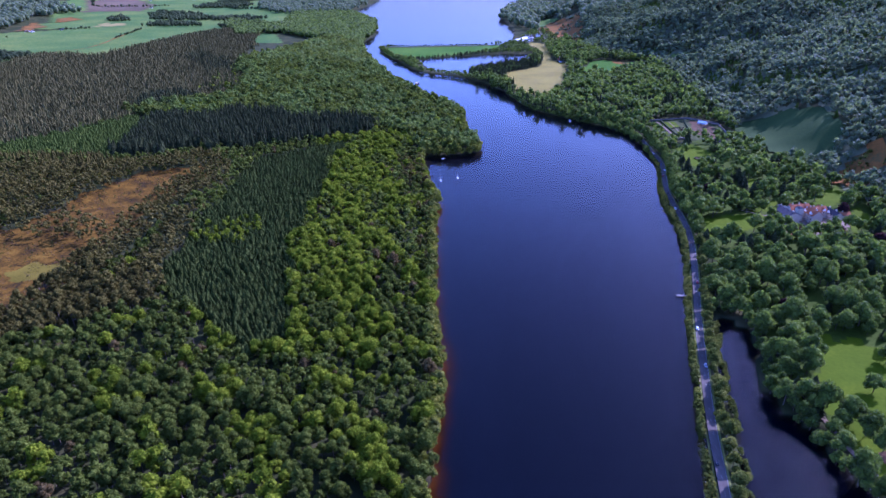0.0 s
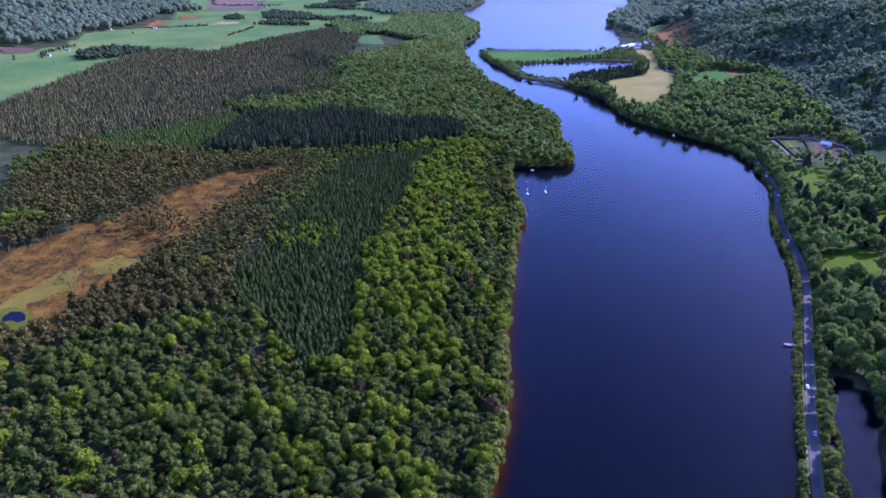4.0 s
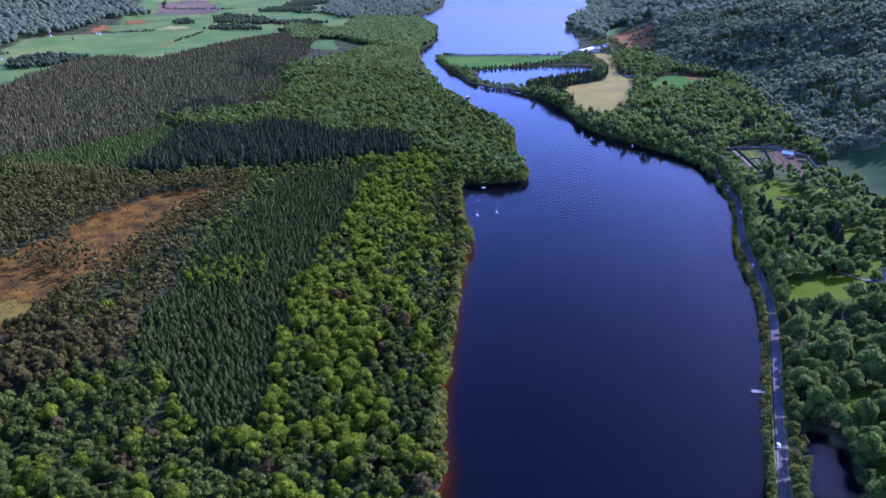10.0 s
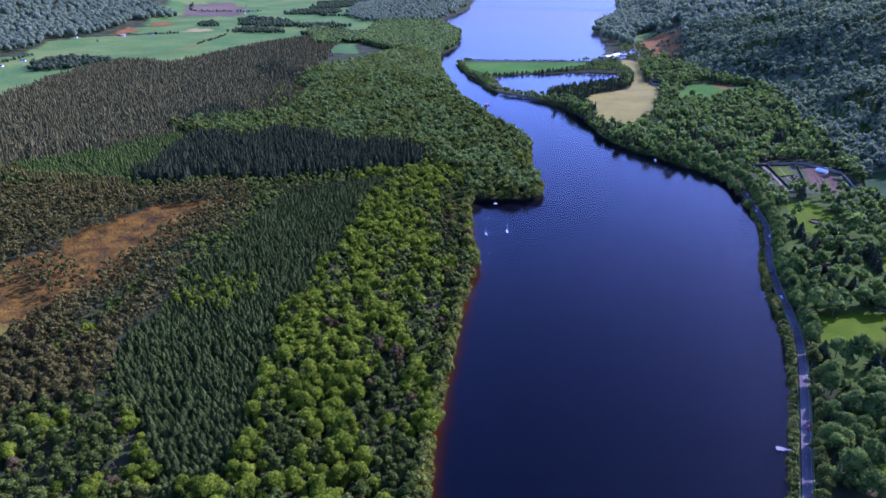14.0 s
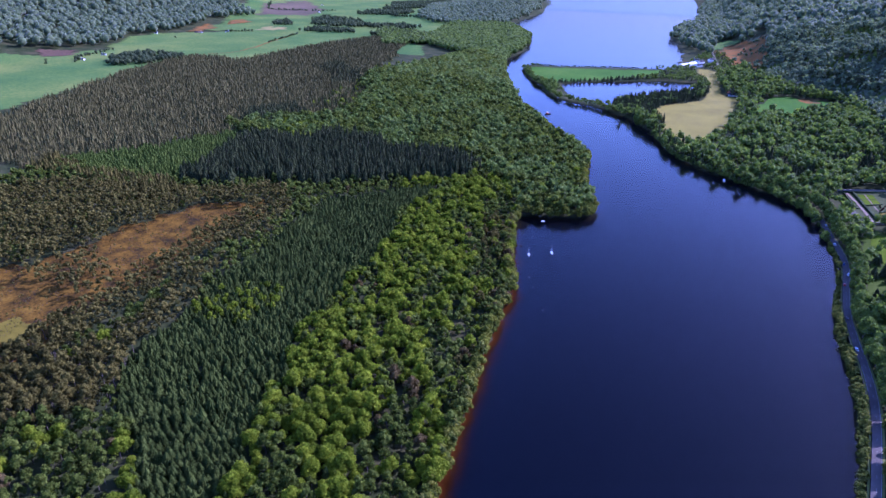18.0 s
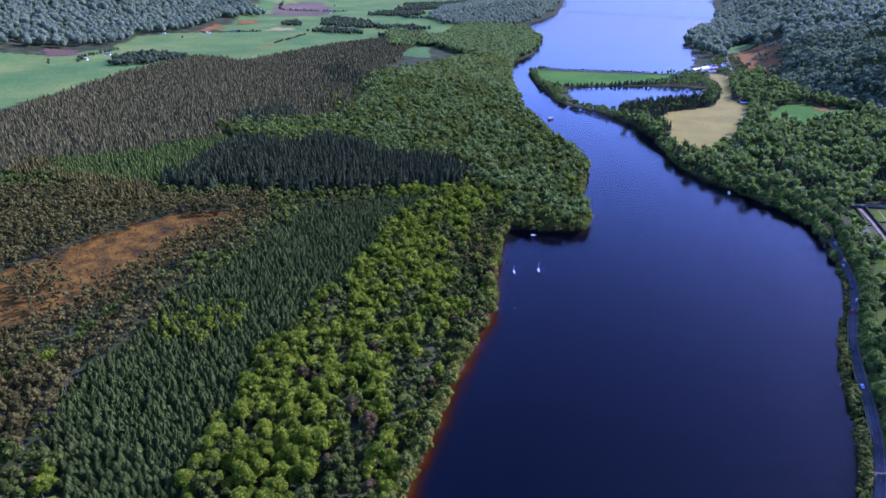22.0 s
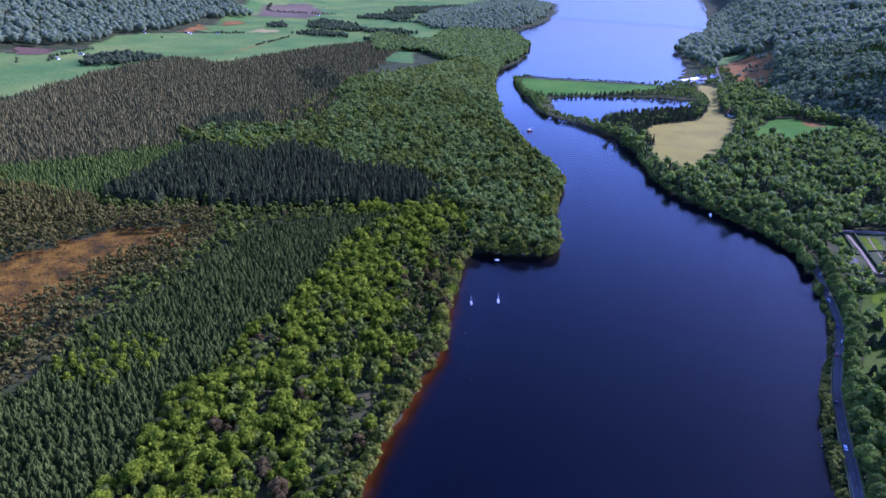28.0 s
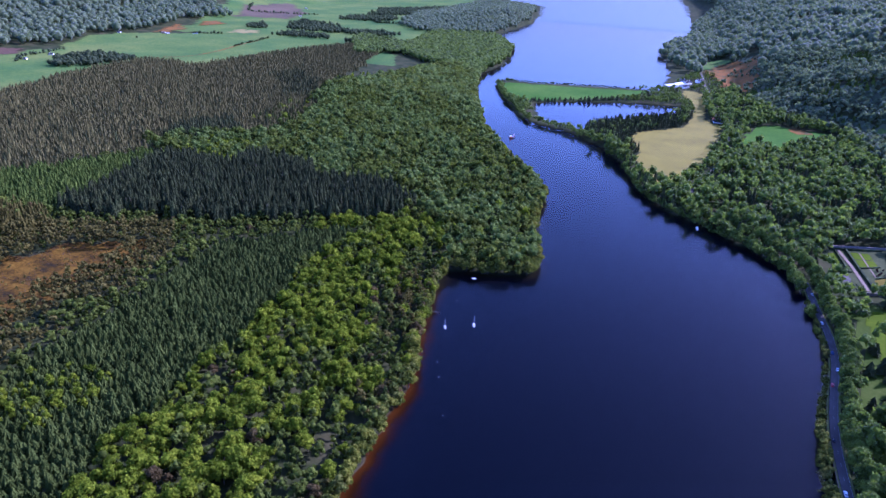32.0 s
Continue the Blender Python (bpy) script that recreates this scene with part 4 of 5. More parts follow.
def pine_woods():
    x, y = scatter((-860, 190, -335, 730), 6.1)
    k = pine_ground(x, y) & no_field(x, y) & ~jag(SPRUCE, x, y, ZONE_RAG["spruce"]) & ~jag(DARK, x, y, ZONE_RAG["dark"]) & ~jag(LARCH, x, y, ZONE_RAG["larch"])
    k |= inside(CLEARING, x, y) & (to_line(CLEARING, x, y, True) < np.where(y > 480, 17, 9)) & (rng.uniform(0, 1, len(x)) < 0.7)
    k |= jag(GAP_PINES, x, y, 10) & (rng.uniform(0, 1, len(x)) < 0.6)
    k &= (x > -1.5 * (y - 20) - 130) | (x > -2.4 * (y - 215) - 60)
    spots = rows(x[k], y[k], 0.85, 1.5)
    a, b = split(spots, (-560, 300, -335, 560), 200)
    single_trees("pine_tree", "pine", a, M_PINE, "brown-green Scots pine with a bare stem", "pines round the clearing")
    for lod, lo, hi in ((1, 0, 420), (2, 420, 2000)):
        plant("pine_trees", "pine", b[(b[:, 1] >= lo) & (b[:, 1] < hi)], [M_PINE, M_BARK], "brown-green Scots pines round the clearing", lod)


pine_woods()
stand("broadleaf_among_spruce", [(-420, 490), (-415, 532), (-384, 545), (-350, 512), (-368, 478)], "birch", 8, 0.6, 0.95, M_OAK, 1, "light green young broadleaf trees among the spruces", 12)
stand("spruce_among_oaks", [(-110, 380), (-180, 560), (-240, 720), (-300, 825), (-390, 830), (-330, 560), (-250, 400)], "spruce", 24, 0.75, 1.25, M_SPRUCE, 1, "single dark spruces among the shore oaks", 6)
stand("shore_pines", [(-238, 690), (-262, 752), (-285, 790), (-320, 790), (-290, 700)], "pine", 11, 0.8, 1.2, M_PINE, 1, "brown-tinged pines above the old landing stage", 6)
stand("dark_spruce_trees", DARK, "tall", 5.6, 1.3, 1.75, M_DARKSPRUCE, 1, "tall dark spruce stand", ZONE_RAG["dark"])
stand("front_conifers", [(-900, 600), (-857, 608), (-796, 621), (-723, 606), (-689, 596), (-650, 640), (-690, 672), (-760, 655), (-830, 636), (-930, 650)], "tall", 6.0, 0.95, 1.3, M_PINE, 2, "tall brown-green conifers with a shaded front", 6)
stand("bright_far_oaks", [(-784, 885), (-802, 937), (-812, 981), (-830, 1022), (-759, 993), (-701, 967), (-696, 932), (-690, 895), (-747, 892)], "broad", 8.5, 0.8, 1.25, M_OAK, 1, "fresh yellow-green oaks behind the dark spruces", 8)
stand("spruce_tongue", [(-888, 937), (-933, 1024), (-914, 1092), (-819, 1039), (-813, 988), (-824, 942)], "tall", 7, 0.9, 1.3, M_DARKSPRUCE, 2, "tongue of dark spruces beside the plantation", 10)
stand("shore_strip_pines", [(-112, 400), (-150, 520), (-196, 615), (-240, 700), (-300, 815), (-335, 800), (-275, 690), (-222, 600), (-180, 500), (-140, 400)], "pine", 15, 0.8, 1.25, M_PINE, 1, "brown-tinged pines among the shore trees", 8)
stand("larch_trees", LARCH, "spruce", 5.5, 0.7, 1.0, M_LARCH, 2, "green larch stand", ZONE_RAG["larch"])
stand("plantation_trees", PLANTATION, "slim", 6.6, 0.8, 1.2, M_PLANT, 3, "brownish pine plantation", ZONE_RAG["plantation"])
stand("birch_in_pines", PINES_A, "birch", 10.5, 0.6, 1.0, M_BIRCH, 2, "light green birches among the pines", 10)
stand("spruce_in_far_wood", BROAD, "tall", 22, 0.9, 1.3, M_SPRUCE, 2, "single conifers in the far broadleaf wood", 10)
stand("oak_in_far_wood", BROAD, "broad", 38, 0.9, 1.3, M_OAK, 2, "bright oaks in the far wood", 10)
stand("spruce_in_plantation", PLANTATION, "slim", 33, 1.0, 1.4, M_DARKSPRUCE, 2, "darker conifers in the plantation", 15)
stand("plantation_dark_block", [(-1195, 1447), (-1208, 1537), (-1049, 1441), (-939, 1325), (-975, 1296), (-1090, 1378)], "slim", 8, 1.1, 1.4, M_DARKSPRUCE, 3, "dark conifer block in the plantation", 20)
stand("west_hill_trees", WEST_WOOD, "broad", 29, 1.8, 2.8, M_HAZEWOOD, 3, "dense wood on the far western hill", 20)
stand("peninsula_trees", PENINSULA, "broad", 20, 1.3, 2.0, M_HAZEWOOD, 3, "dark wooded promontory in the big loch", 20)
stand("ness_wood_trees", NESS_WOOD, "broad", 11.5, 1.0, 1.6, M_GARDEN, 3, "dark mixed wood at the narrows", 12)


def belt(name, line, mat, gap, size, label, kind="broad", lod=3, width=10):
    """A row or belt of trees along a line."""
    p = np.asarray(line, float)
    t = np.concatenate([[0], np.cumsum(np.hypot(*np.diff(p, axis=0).T))])
    s = np.arange(0, t[-1], gap)
    x = np.interp(s, t, p[:, 0]) + rng.uniform(-width, width, len(s))
    y = np.interp(s, t, p[:, 1]) + rng.uniform(-width, width, len(s))
    k = shore_distance(x, y) > 0.8
    return plant(name, kind, rows(x[k], y[k], size * 0.7, size * 1.3), [mat, M_BARK], label, lod)


for block in ([(-1718, 1905), (-1842, 2034), (-1873, 2180), (-1698, 2175), (-1608, 2094), (-1597, 1968)], [(-1986, 2282), (-2196, 2519), (-2037, 2542), (-1820, 2384), (-1569, 2415), (-1514, 2343), (-1740, 2294), (-1888, 2266)],
              [(-2150, 2755), (-2236, 2925), (-2042, 3036), (-1894, 2842)], [(-1543, 2090), (-1575, 2217), (-1463, 2276), (-1238, 1980), (-1384, 2074)], [(-2111, 2178), (-2211, 2283), (-2175, 2323), (-2041, 2210)],
              [(-2218, 3066), (-1990, 3504), (-2266, 3876), (-2503, 3519)]):
    stand("far_wood_block", block, "broad", 15, 0.8, 1.5, M_HEDGE, 3, "dark wood between the far fields", 25)
for line, gap, size in (([(-1696, 1759), (-1762, 1915), (-1790, 1990)], 9.0, 0.6), ([(-1800, 1173), (-1870, 1215), (-1943, 1368)], 9.0, 0.7), ([(-2069, 1902), (-2030, 1940), (-2000, 1960)], 7.0, 0.7), ([(-1640, 2760), (-1900, 2720), (-2040, 2850)], 8.0, 0.9), ([(-2400, 2870), (-2700, 2700), (-2900, 2900)], 14.0, 0.9)):
    belt("hedgerow", line, M_HEDGE, gap, size, "dark hedgerow between the far fields", width=5)
def hamlet_trees():
    poly = [(-1650, 1177), (-1748, 1241), (-1798, 1335), (-1762, 1370), (-1666, 1397), (-1614, 1358), (-1618, 1284), (-1622, 1226)]
    x, y = scatter((-1810, 1170, -1600, 1400), 12)
    k = jag(poly, x, y, 12) & (rng.uniform(0, 1, len(x)) < 0.8)
    plant("hamlet_trees", "broad", rows(x[k], y[k], 0.8, 1.5), [M_HEDGE, M_BARK], "dark clump of trees round a hamlet", 3)
    plant("field_trees", "broad", [(-1808, 1098, 1.3, 0.5), (-1800, 1092, 0.9, 2.0), (-2030, 1650, 1.0, 1.0)], [M_HEDGE, M_BARK], "lone trees in the far fields", 2)


hamlet_trees()
stand("narrows_wood", [(-1640, 2300), (-1410, 2215), (-1255, 2110), (-1240, 1990), (-1330, 1900), (-1420, 2020), (-1560, 2160)], "broad", 12, 0.9, 1.6, M_GARDEN, 3, "mixed wood beside the far narrows", 15)
ribbon("field_boundary", [(-1634, 1466), (-1591, 1519), (-1633, 1644), (-1696, 1759), (-1762, 1915)], 7, M_BRACKEN, 1.5, "brown rough strip between two fields", "field edge", 20)
field("dry_field", [(-2040, 2004), (-2085, 2104), (-1994, 2123), (-1932, 2036)], M_STUBBLE, "pale dry field below the western wood", 25, 1.9, 15)
field("rust_patch", [(-2201, 1837), (-2374, 2063), (-2238, 1977), (-2129, 1813)], M_BRACKEN, "rust-brown bracken at the wood's edge", 25, 2.4, 15)
field("rust_strip", [(-2372, 2157), (-2407, 2270), (-2276, 2199), (-2268, 2093)], M_BRACKEN, "rust-brown bracken beside the far wood", 25, 2.6, 15)
field("tilled_field", [(-1960, 1170), (-1920, 1235), (-2010, 1290), (-2080, 1220)], M_SOIL, "bare brown tilled field by the hamlet", 15, 1.6, 8)


def east_woods():
    x, y = scatter((-480, 130, 300, 2300), 13.0)
    foot = np.array(HILL_FOOT, float)
    s = x - np.interp(y, foot[:, 1], foot[:, 0])
    way = np.array(ROAD[:24], float)
    k = dry(x, y, 2.5) & no_field(x, y) & ((x > np.interp(y, way[:, 1], way[:, 0])) | (y > 1180)) & (to_line(ROAD, x, y) > np.where(y > 1130, 5, 11)) & inside([*SHORE_EAST[10:], (1000, -400), (1000, 2500), (-430, 2500)], x, y)
    low = k & (s <= 8) & (y < 1080) & (waves(x, y, 14) + 0.5 * waves(y, x, 37) > -0.42)
    fx, fy = scatter((-480, 1075, 140, 2300), 10.5)
    fs = fx - np.interp(fy, foot[:, 1], foot[:, 0])
    k = dry(fx, fy, 1.5) & no_field(fx, fy) & (fs <= 10) & (to_line(ROAD, fx, fy) > 4) & inside([*SHORE_EAST[10:], (1000, -400), (1000, 2500), (-430, 2500)], fx, fy)
    k &= (to_line(POND, fx, fy, True) > 9) & (to_line(HAYFIELD, fx, fy, True) > 5)
    fx, fy = fx[k], fy[k]
    low_growth = np.where((fx < -290) & (fy > 1380), 0.55, 1.0)
    dark = waves(fx, fy, 34) + rng.uniform(-0.7, 0.7, len(fx)) > 0.35
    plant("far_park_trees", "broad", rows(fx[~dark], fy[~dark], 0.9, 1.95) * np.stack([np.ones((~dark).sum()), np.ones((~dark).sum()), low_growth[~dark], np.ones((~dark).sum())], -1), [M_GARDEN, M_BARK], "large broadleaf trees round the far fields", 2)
    plant("far_park_conifers", "tall", rows(fx[dark], fy[dark], 0.8, 1.5) * np.stack([np.ones(dark.sum()), np.ones(dark.sum()), low_growth[dark], np.ones(dark.sum())], -1), [M_DARKSPRUCE, M_BARK], "dark conifers among the far park trees", 2)
    kind = rng.uniform(0, 1, len(x)) * 0.95
    kind[(rng.uniform(0, 1, len(x)) < 0.04) & (y < 800)] = 0.97
    grove = inside([(20, 940), (70, 860), (135, 850), (150, 780), (70, 735), (20, 800)], x, y)
    cut = np.where(grove, 0.3, 0.8)
    a, b = split(rows(x[low & (kind < cut)], y[low & (kind < cut)], 0.95, 1.85), (60, 280, 240, 820), 150)
    single_trees("park_tree", "broad", a, M_GARDEN, "large spreading parkland broadleaf tree", "parkland trees")
    for lod, lo, hi in ((1, 0, 850), (2, 850, 3000)):
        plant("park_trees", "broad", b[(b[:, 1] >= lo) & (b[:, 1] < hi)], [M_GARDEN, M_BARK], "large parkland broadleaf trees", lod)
    c = low & (kind >= cut) & (kind < 0.95)
    a, b = split(rows(x[c], y[c], 1.1, 2.1), (60, 280, 260, 900), 80)
    single_trees("park_conifer", "spruce", a, M_DARKSPRUCE, "tall dark garden conifer", "garden conifers")
    plant("park_conifers", "spruce", b, [M_DARKSPRUCE, M_BARK], "tall dark garden conifers", 1)
    c = low & (kind >= 0.95)
    single_trees("copper_beech", "broad", rows(x[c], y[c], 0.8, 1.2), M_COPPER, "dark purple copper beech", "copper beeches")


east_woods()
single_trees("park_oak", "broad", [(156, 417, 1.3, 0.3), (135, 380, 1.5, 1.2), (142, 370, 1.6, 2.1), (148, 358, 1.4, 3.3), (128, 372, 1.2, 4.0), (136, 322, 1.1, 5.0), (129, 334, 0.8, 0.8), (133, 327, 0.7, 1.9),
                                   (178, 400, 1.5, 2.6), (185, 350, 1.6, 3.9), (170, 330, 1.2, 0.2), (198, 420, 1.5, 1.0), (172, 455, 1.2, 5.5)], M_GARDEN, "round parkland oak standing on the lawn", "parkland trees")
tilled = thing("tilled_plot", pose(150, 350, float(ground_at(150, 350)) + 0.55, 0, 0, -60), "small plot of orange-brown tilled rows on the lawn", "garden bed")
part("soil", finish("soil", box(0, 0, 0, 16, 8, 0.2, 0.04), M_SOIL), tilled)
for i in range(6):
    part("ridge", finish("ridge", box(0, -3.2 + i * 1.28, 0.16, 15.4, 0.6, 0.18, 0.08), M_SOIL), tilled)


def hill_woods():
    foot = np.array(HILL_FOOT, float)
    x, y = scatter((-480, 200, 760, 2350), 10.5)
    s = x - np.interp(y, foot[:, 1], foot[:, 0])
    k = (s > 6) & (s < 560) & (x < 0.55 * y + 60)
    x, y = x[k], y[k]
    k = no_field(x, y) & (to_line(ROAD, x, y) > 5) & (shore_distance(x, y) > 3)
    x, y = x[k], y[k]
    tone = waves(x, y, 60) + rng.uniform(-0.5, 0.5, len(x)) > -0.35
    close = y < 1300
    plant("hill_trees", "broad", rows(x[tone & ~close], y[tone & ~close], 0.9, 1.9), [M_HAZEWOOD, M_BARK], "broadleaf wood on the eastern hillside", 2)
    plant("near_hill_trees", "broad", rows(x[tone & close], y[tone & close], 0.8, 1.9), [M_HAZEWOOD, M_BARK], "broadleaf wood on the slope behind the mansion", 2)
    plant("hill_conifers", "spruce", rows(x[~tone], y[~tone], 0.9, 1.4), [M_LARCH, M_BARK], "conifers on the eastern hillside", 3)


hill_woods()
stand("far_east_hill_trees", [(-430, 2250), (400, 2300), (300, 3500), (-100, 4700), (-700, 6600), (-1560, 6600), (-1440, 6190), (-900, 4700), (-830, 3800), (-640, 2660), (-560, 2480)], "broad", 30, 1.9, 2.9, M_HAZEWOOD, 3, "woods on the far eastern hills, haze put into pale leaves", 30)


def bracken_trees():
    x, y = scatter((-340, 1820, -200, 2450), 9)
    k = inside(BRACKEN_B, x, y) & (waves(x, y, 26) + 0.6 * waves(y, x, 9) + rng.uniform(-0.4, 0.4, len(x)) > 0.42)
    plant("bracken_trees", "broad", rows(x[k], y[k], 0.4, 0.9), [M_HAZEWOOD, M_BARK], "scattered scrub on the bracken hillside", 3)
    x, y = scatter((200, 830, 280, 935), 8)
    k = inside(BRACKEN_A, x, y) & (waves(x, y, 12) > 0.1)
    plant("bracken_scrub", "broad", rows(x[k], y[k], 0.35, 0.8), [M_SHRUB, M_BARK], "scrub trees in the bracken above the mansion", 2)


bracken_trees()


def along_road(y0, y1, gap, side0, side1):
    k = (ROAD_C[:, 1] > y0) & (ROAD_C[:, 1] < y1)
    c = ROAD_C[k]
    d = np.gradient(c, axis=0)
    n = np.stack([d[:, 1], -d[:, 0]], -1) / np.linalg.norm(d, axis=1)[:, None]
    t = np.concatenate([[0], np.cumsum(np.hypot(*np.diff(c, axis=0).T))])
    s = np.arange(0, t[-1], gap) + rng.uniform(-0.35, 0.35, len(np.arange(0, t[-1], gap))) * gap
    off = rng.uniform(side0, side1, len(s))
    x = np.interp(s, t, c[:, 0]) + np.interp(s, t, n[:, 0]) * off
    y = np.interp(s, t, c[:, 1]) + np.interp(s, t, n[:, 1]) * off
    return x, y


def roadside():
    x, y = along_road(150, 640, 8.0, 5.0, 8.0)
    single_trees("roadside_tree", "broad", rows(x, y, 0.5, 1.0), M_SHRUB, "yellow-green roadside tree beside the backwater", "roadside trees")
    x, y = along_road(640, 1120, 6.0, 5.2, 10.0)
    single_trees("roadside_tree", "broad", rows(x, y, 0.8, 1.4), M_GARDEN, "dark green tree beside the lochside road", "roadside trees")
    x, y = along_road(120, 660, 0.7, -8.4, -5.2)
    k = shore_distance(x, y) > -0.8
    plant("roadside_bushes", "broad", rows(x[k], y[k], 0.18, 0.42), [M_SHRUB, M_BARK], "low yellow-green bushes between road and loch", 2, "shore bushes")
    p = np.asarray(SHORE_EAST[33:], float)
    t = np.concatenate([[0], np.cumsum(np.hypot(*np.diff(p, axis=0).T))])
    s = np.arange(0, t[-1] - 480, 0.8)
    x, y = np.interp(s, t, p[:, 0]) + rng.uniform(0.0, 6.0, len(s)), np.interp(s, t, p[:, 1]) + rng.uniform(-1, 1, len(s))
    k = (shore_distance(x, y) > -0.4) & (to_line(ROAD, x, y) > 4.6)
    plant("shore_hedge", "broad", rows(x[k], y[k], 0.26, 0.46), [M_SHRUB, M_BARK], "unbroken strip of bushes between loch and road", 2, "shore bushes")
    x, y = along_road(900, 1150, 2.6, -14, -5.5)
    k = shore_distance(x, y) > -0.5
    plant("lochside_trees", "broad", rows(x[k], y[k], 0.55, 1.05), [M_GARDEN, M_BARK], "dark trees overhanging road and loch", 1)
    # bushes that line the water's edge
    p = np.asarray(SHORE_EAST[25:], float)
    t = np.concatenate([[0], np.cumsum(np.hypot(*np.diff(p, axis=0).T))])
    for lo, hi, gap, size in ((0, 560, 3.2, 0.62), (560, t[-1] - 480, 0.9, 0.36), (0, 560, 1.5, 0.34)):
        s = np.arange(lo, hi, gap)
        x = np.interp(s, t, p[:, 0]) + (rng.uniform(0.2, 7.5, len(s)) if lo else rng.uniform(2.5, 7, len(s)))
        y = np.interp(s, t, p[:, 1]) + rng.uniform(-1, 1, len(s)) + (0 if lo else 2)
        d = to_line(ROAD, x, y)
        k = (shore_distance(x, y) > -1.2) & (d > 5.3)
        plant("shore_bushes", "broad", rows(x[k], y[k], size * 0.7, size * 1.4), [M_SHRUB if lo else M_GARDEN, M_BARK], "low green bushes along the water's edge", 2, "shore bushes")


roadside()
# overhanging growth along the west shore
_p = np.asarray(SHORE_WEST[1:20], float)
_t = np.concatenate([[0], np.cumsum(np.hypot(*np.diff(_p, axis=0).T))])
_s = np.arange(0, _t[-1], 1.3)
_x = np.interp(_s, _t, _p[:, 0]) + rng.uniform(-6, 4, len(_s))
_y = np.interp(_s, _t, _p[:, 1]) + rng.uniform(-3, 3, len(_s))
_d = shore_distance(_x, _y)
_k = (_d > -1.2) & (_d < 4.5)
_spots = rows(_x[_k], _y[_k], 0.55, 1.1)
# both rows take the brightened leaves, so the edge reads as sunlit
plant("shore_alders", "birch", _spots[::2], [M_SHRUB, M_BARK], "alders overhanging the west shore", 1, "shore bushes")
plant("shore_willows", "broad", _spots[1::2], [M_LITWILLOW, M_BARK], "yellow-green willows on the west shore, leaves brightened as if sunlit", 1, "shore bushes")
belt("backwater_bushes", [(92, 480), (92, 455), (94, 426), (112, 368), (127, 326), (143, 300), (158, 200)], M_GARDEN, 2.6, 0.75, "bushes overhanging the backwater", lod=1, width=4)
belt("backwater_head_trees", [(62, 494), (72, 500), (84, 497), (94, 486)], M_GARDEN, 2.6, 0.8, "trees at the head of the backwater", lod=1, width=4)
belt("backwater_west_bushes", [(66, 480), (68, 426), (70, 375), (75, 306), (79, 200)], M_SHRUB, 2.4, 0.42, "bushes between road and backwater", lod=1, width=1.2)
belt("spit_hedge", [(-772, 1822), (-710, 1828), (-592, 1882), (-448, 1940)], M_HEDGE, 4.0, 0.4, "low hedge on the spit's outer bank", width=2)
belt("spit_trees", [(-613, 1589), (-578, 1640), (-512, 1700), (-467, 1754), (-431, 1804), (-388, 1861)], M_DARKSPRUCE, 4.6, 0.95, "tall dark pines between spit field and pond", "spruce", 1, 6)
belt("spit_bank_trees", [(-765, 1770), (-700, 1665), (-625, 1570), (-560, 1485), (-515, 1447), (-430, 1418), (-385, 1390)], M_GARDEN, 2.4, 0.75, "dark bushes on the spit's inner bank", lod=2, width=6)
belt("spit_point_trees", [(-650, 1600), (-615, 1585), (-590, 1555), (-560, 1515)], M_GARDEN, 2.6, 1.0, "clump of trees at the pond's outlet", lod=2, width=9)
stand("pond_grove", [(-424, 1500), (-400, 1535), (-367, 1590), (-340, 1640), (-300, 1690), (-287, 1665), (-279, 1590), (-307, 1534), (-333, 1480), (-333, 1440), (-285, 1330), (-268, 1262), (-320, 1318), (-356, 1364), (-408, 1410)], "slim", 6.5, 0.9, 1.5, M_DARKSPRUCE, 1, "dark conifer grove between pond and hay field", 5)
belt("pond_head_trees", [(-300, 1700), (-318, 1780), (-345, 1830), (-390, 1880), (-420, 1860)], M_GARDEN, 4, 0.65, "trees at the head of the pond", lod=2, width=9)
belt("road_field_trees", [(-172, 1330), (-160, 1420), (-190, 1560), (-235, 1680), (-290, 1800), (-320, 1930)], M_GARDEN, 4, 1.1, "trees along the road beside the hay field", lod=2, width=7)
belt("east_field_trees", [(-180, 1670), (-140, 1716), (-60, 1714), (-28, 1690), (-28, 1640), (-88, 1560)], M_GARDEN, 5, 1.0, "trees round the green pasture", lod=2, width=5)
belt("hay_field_trees", [(-330, 1330), (-255, 1215), (-195, 1170), (-160, 1150)], M_GARDEN, 4.5, 1.0, "broadleaf trees between hay field and loch", lod=1, width=9)
single_trees("lone_tree", "broad", [(-757, 1800, 0.9, 0.4), (-748, 1806, 0.7, 2.0)], M_GARDEN, "dark tree at the tip of the spit", "spit trees")
single_trees("headland_tree", "broad", [(-231, 866, 1.1, 0.4), (-238, 872, 0.9, 1.4)], M_BIRCH, "dark tree at the tip of the headland", "headland trees")


M_BRASH = grain("felling_brash", [(0.3, (0.03, 0.02, 0.01)), (0.7, (0.10, 0.065, 0.035))], 0.2, 1.5)


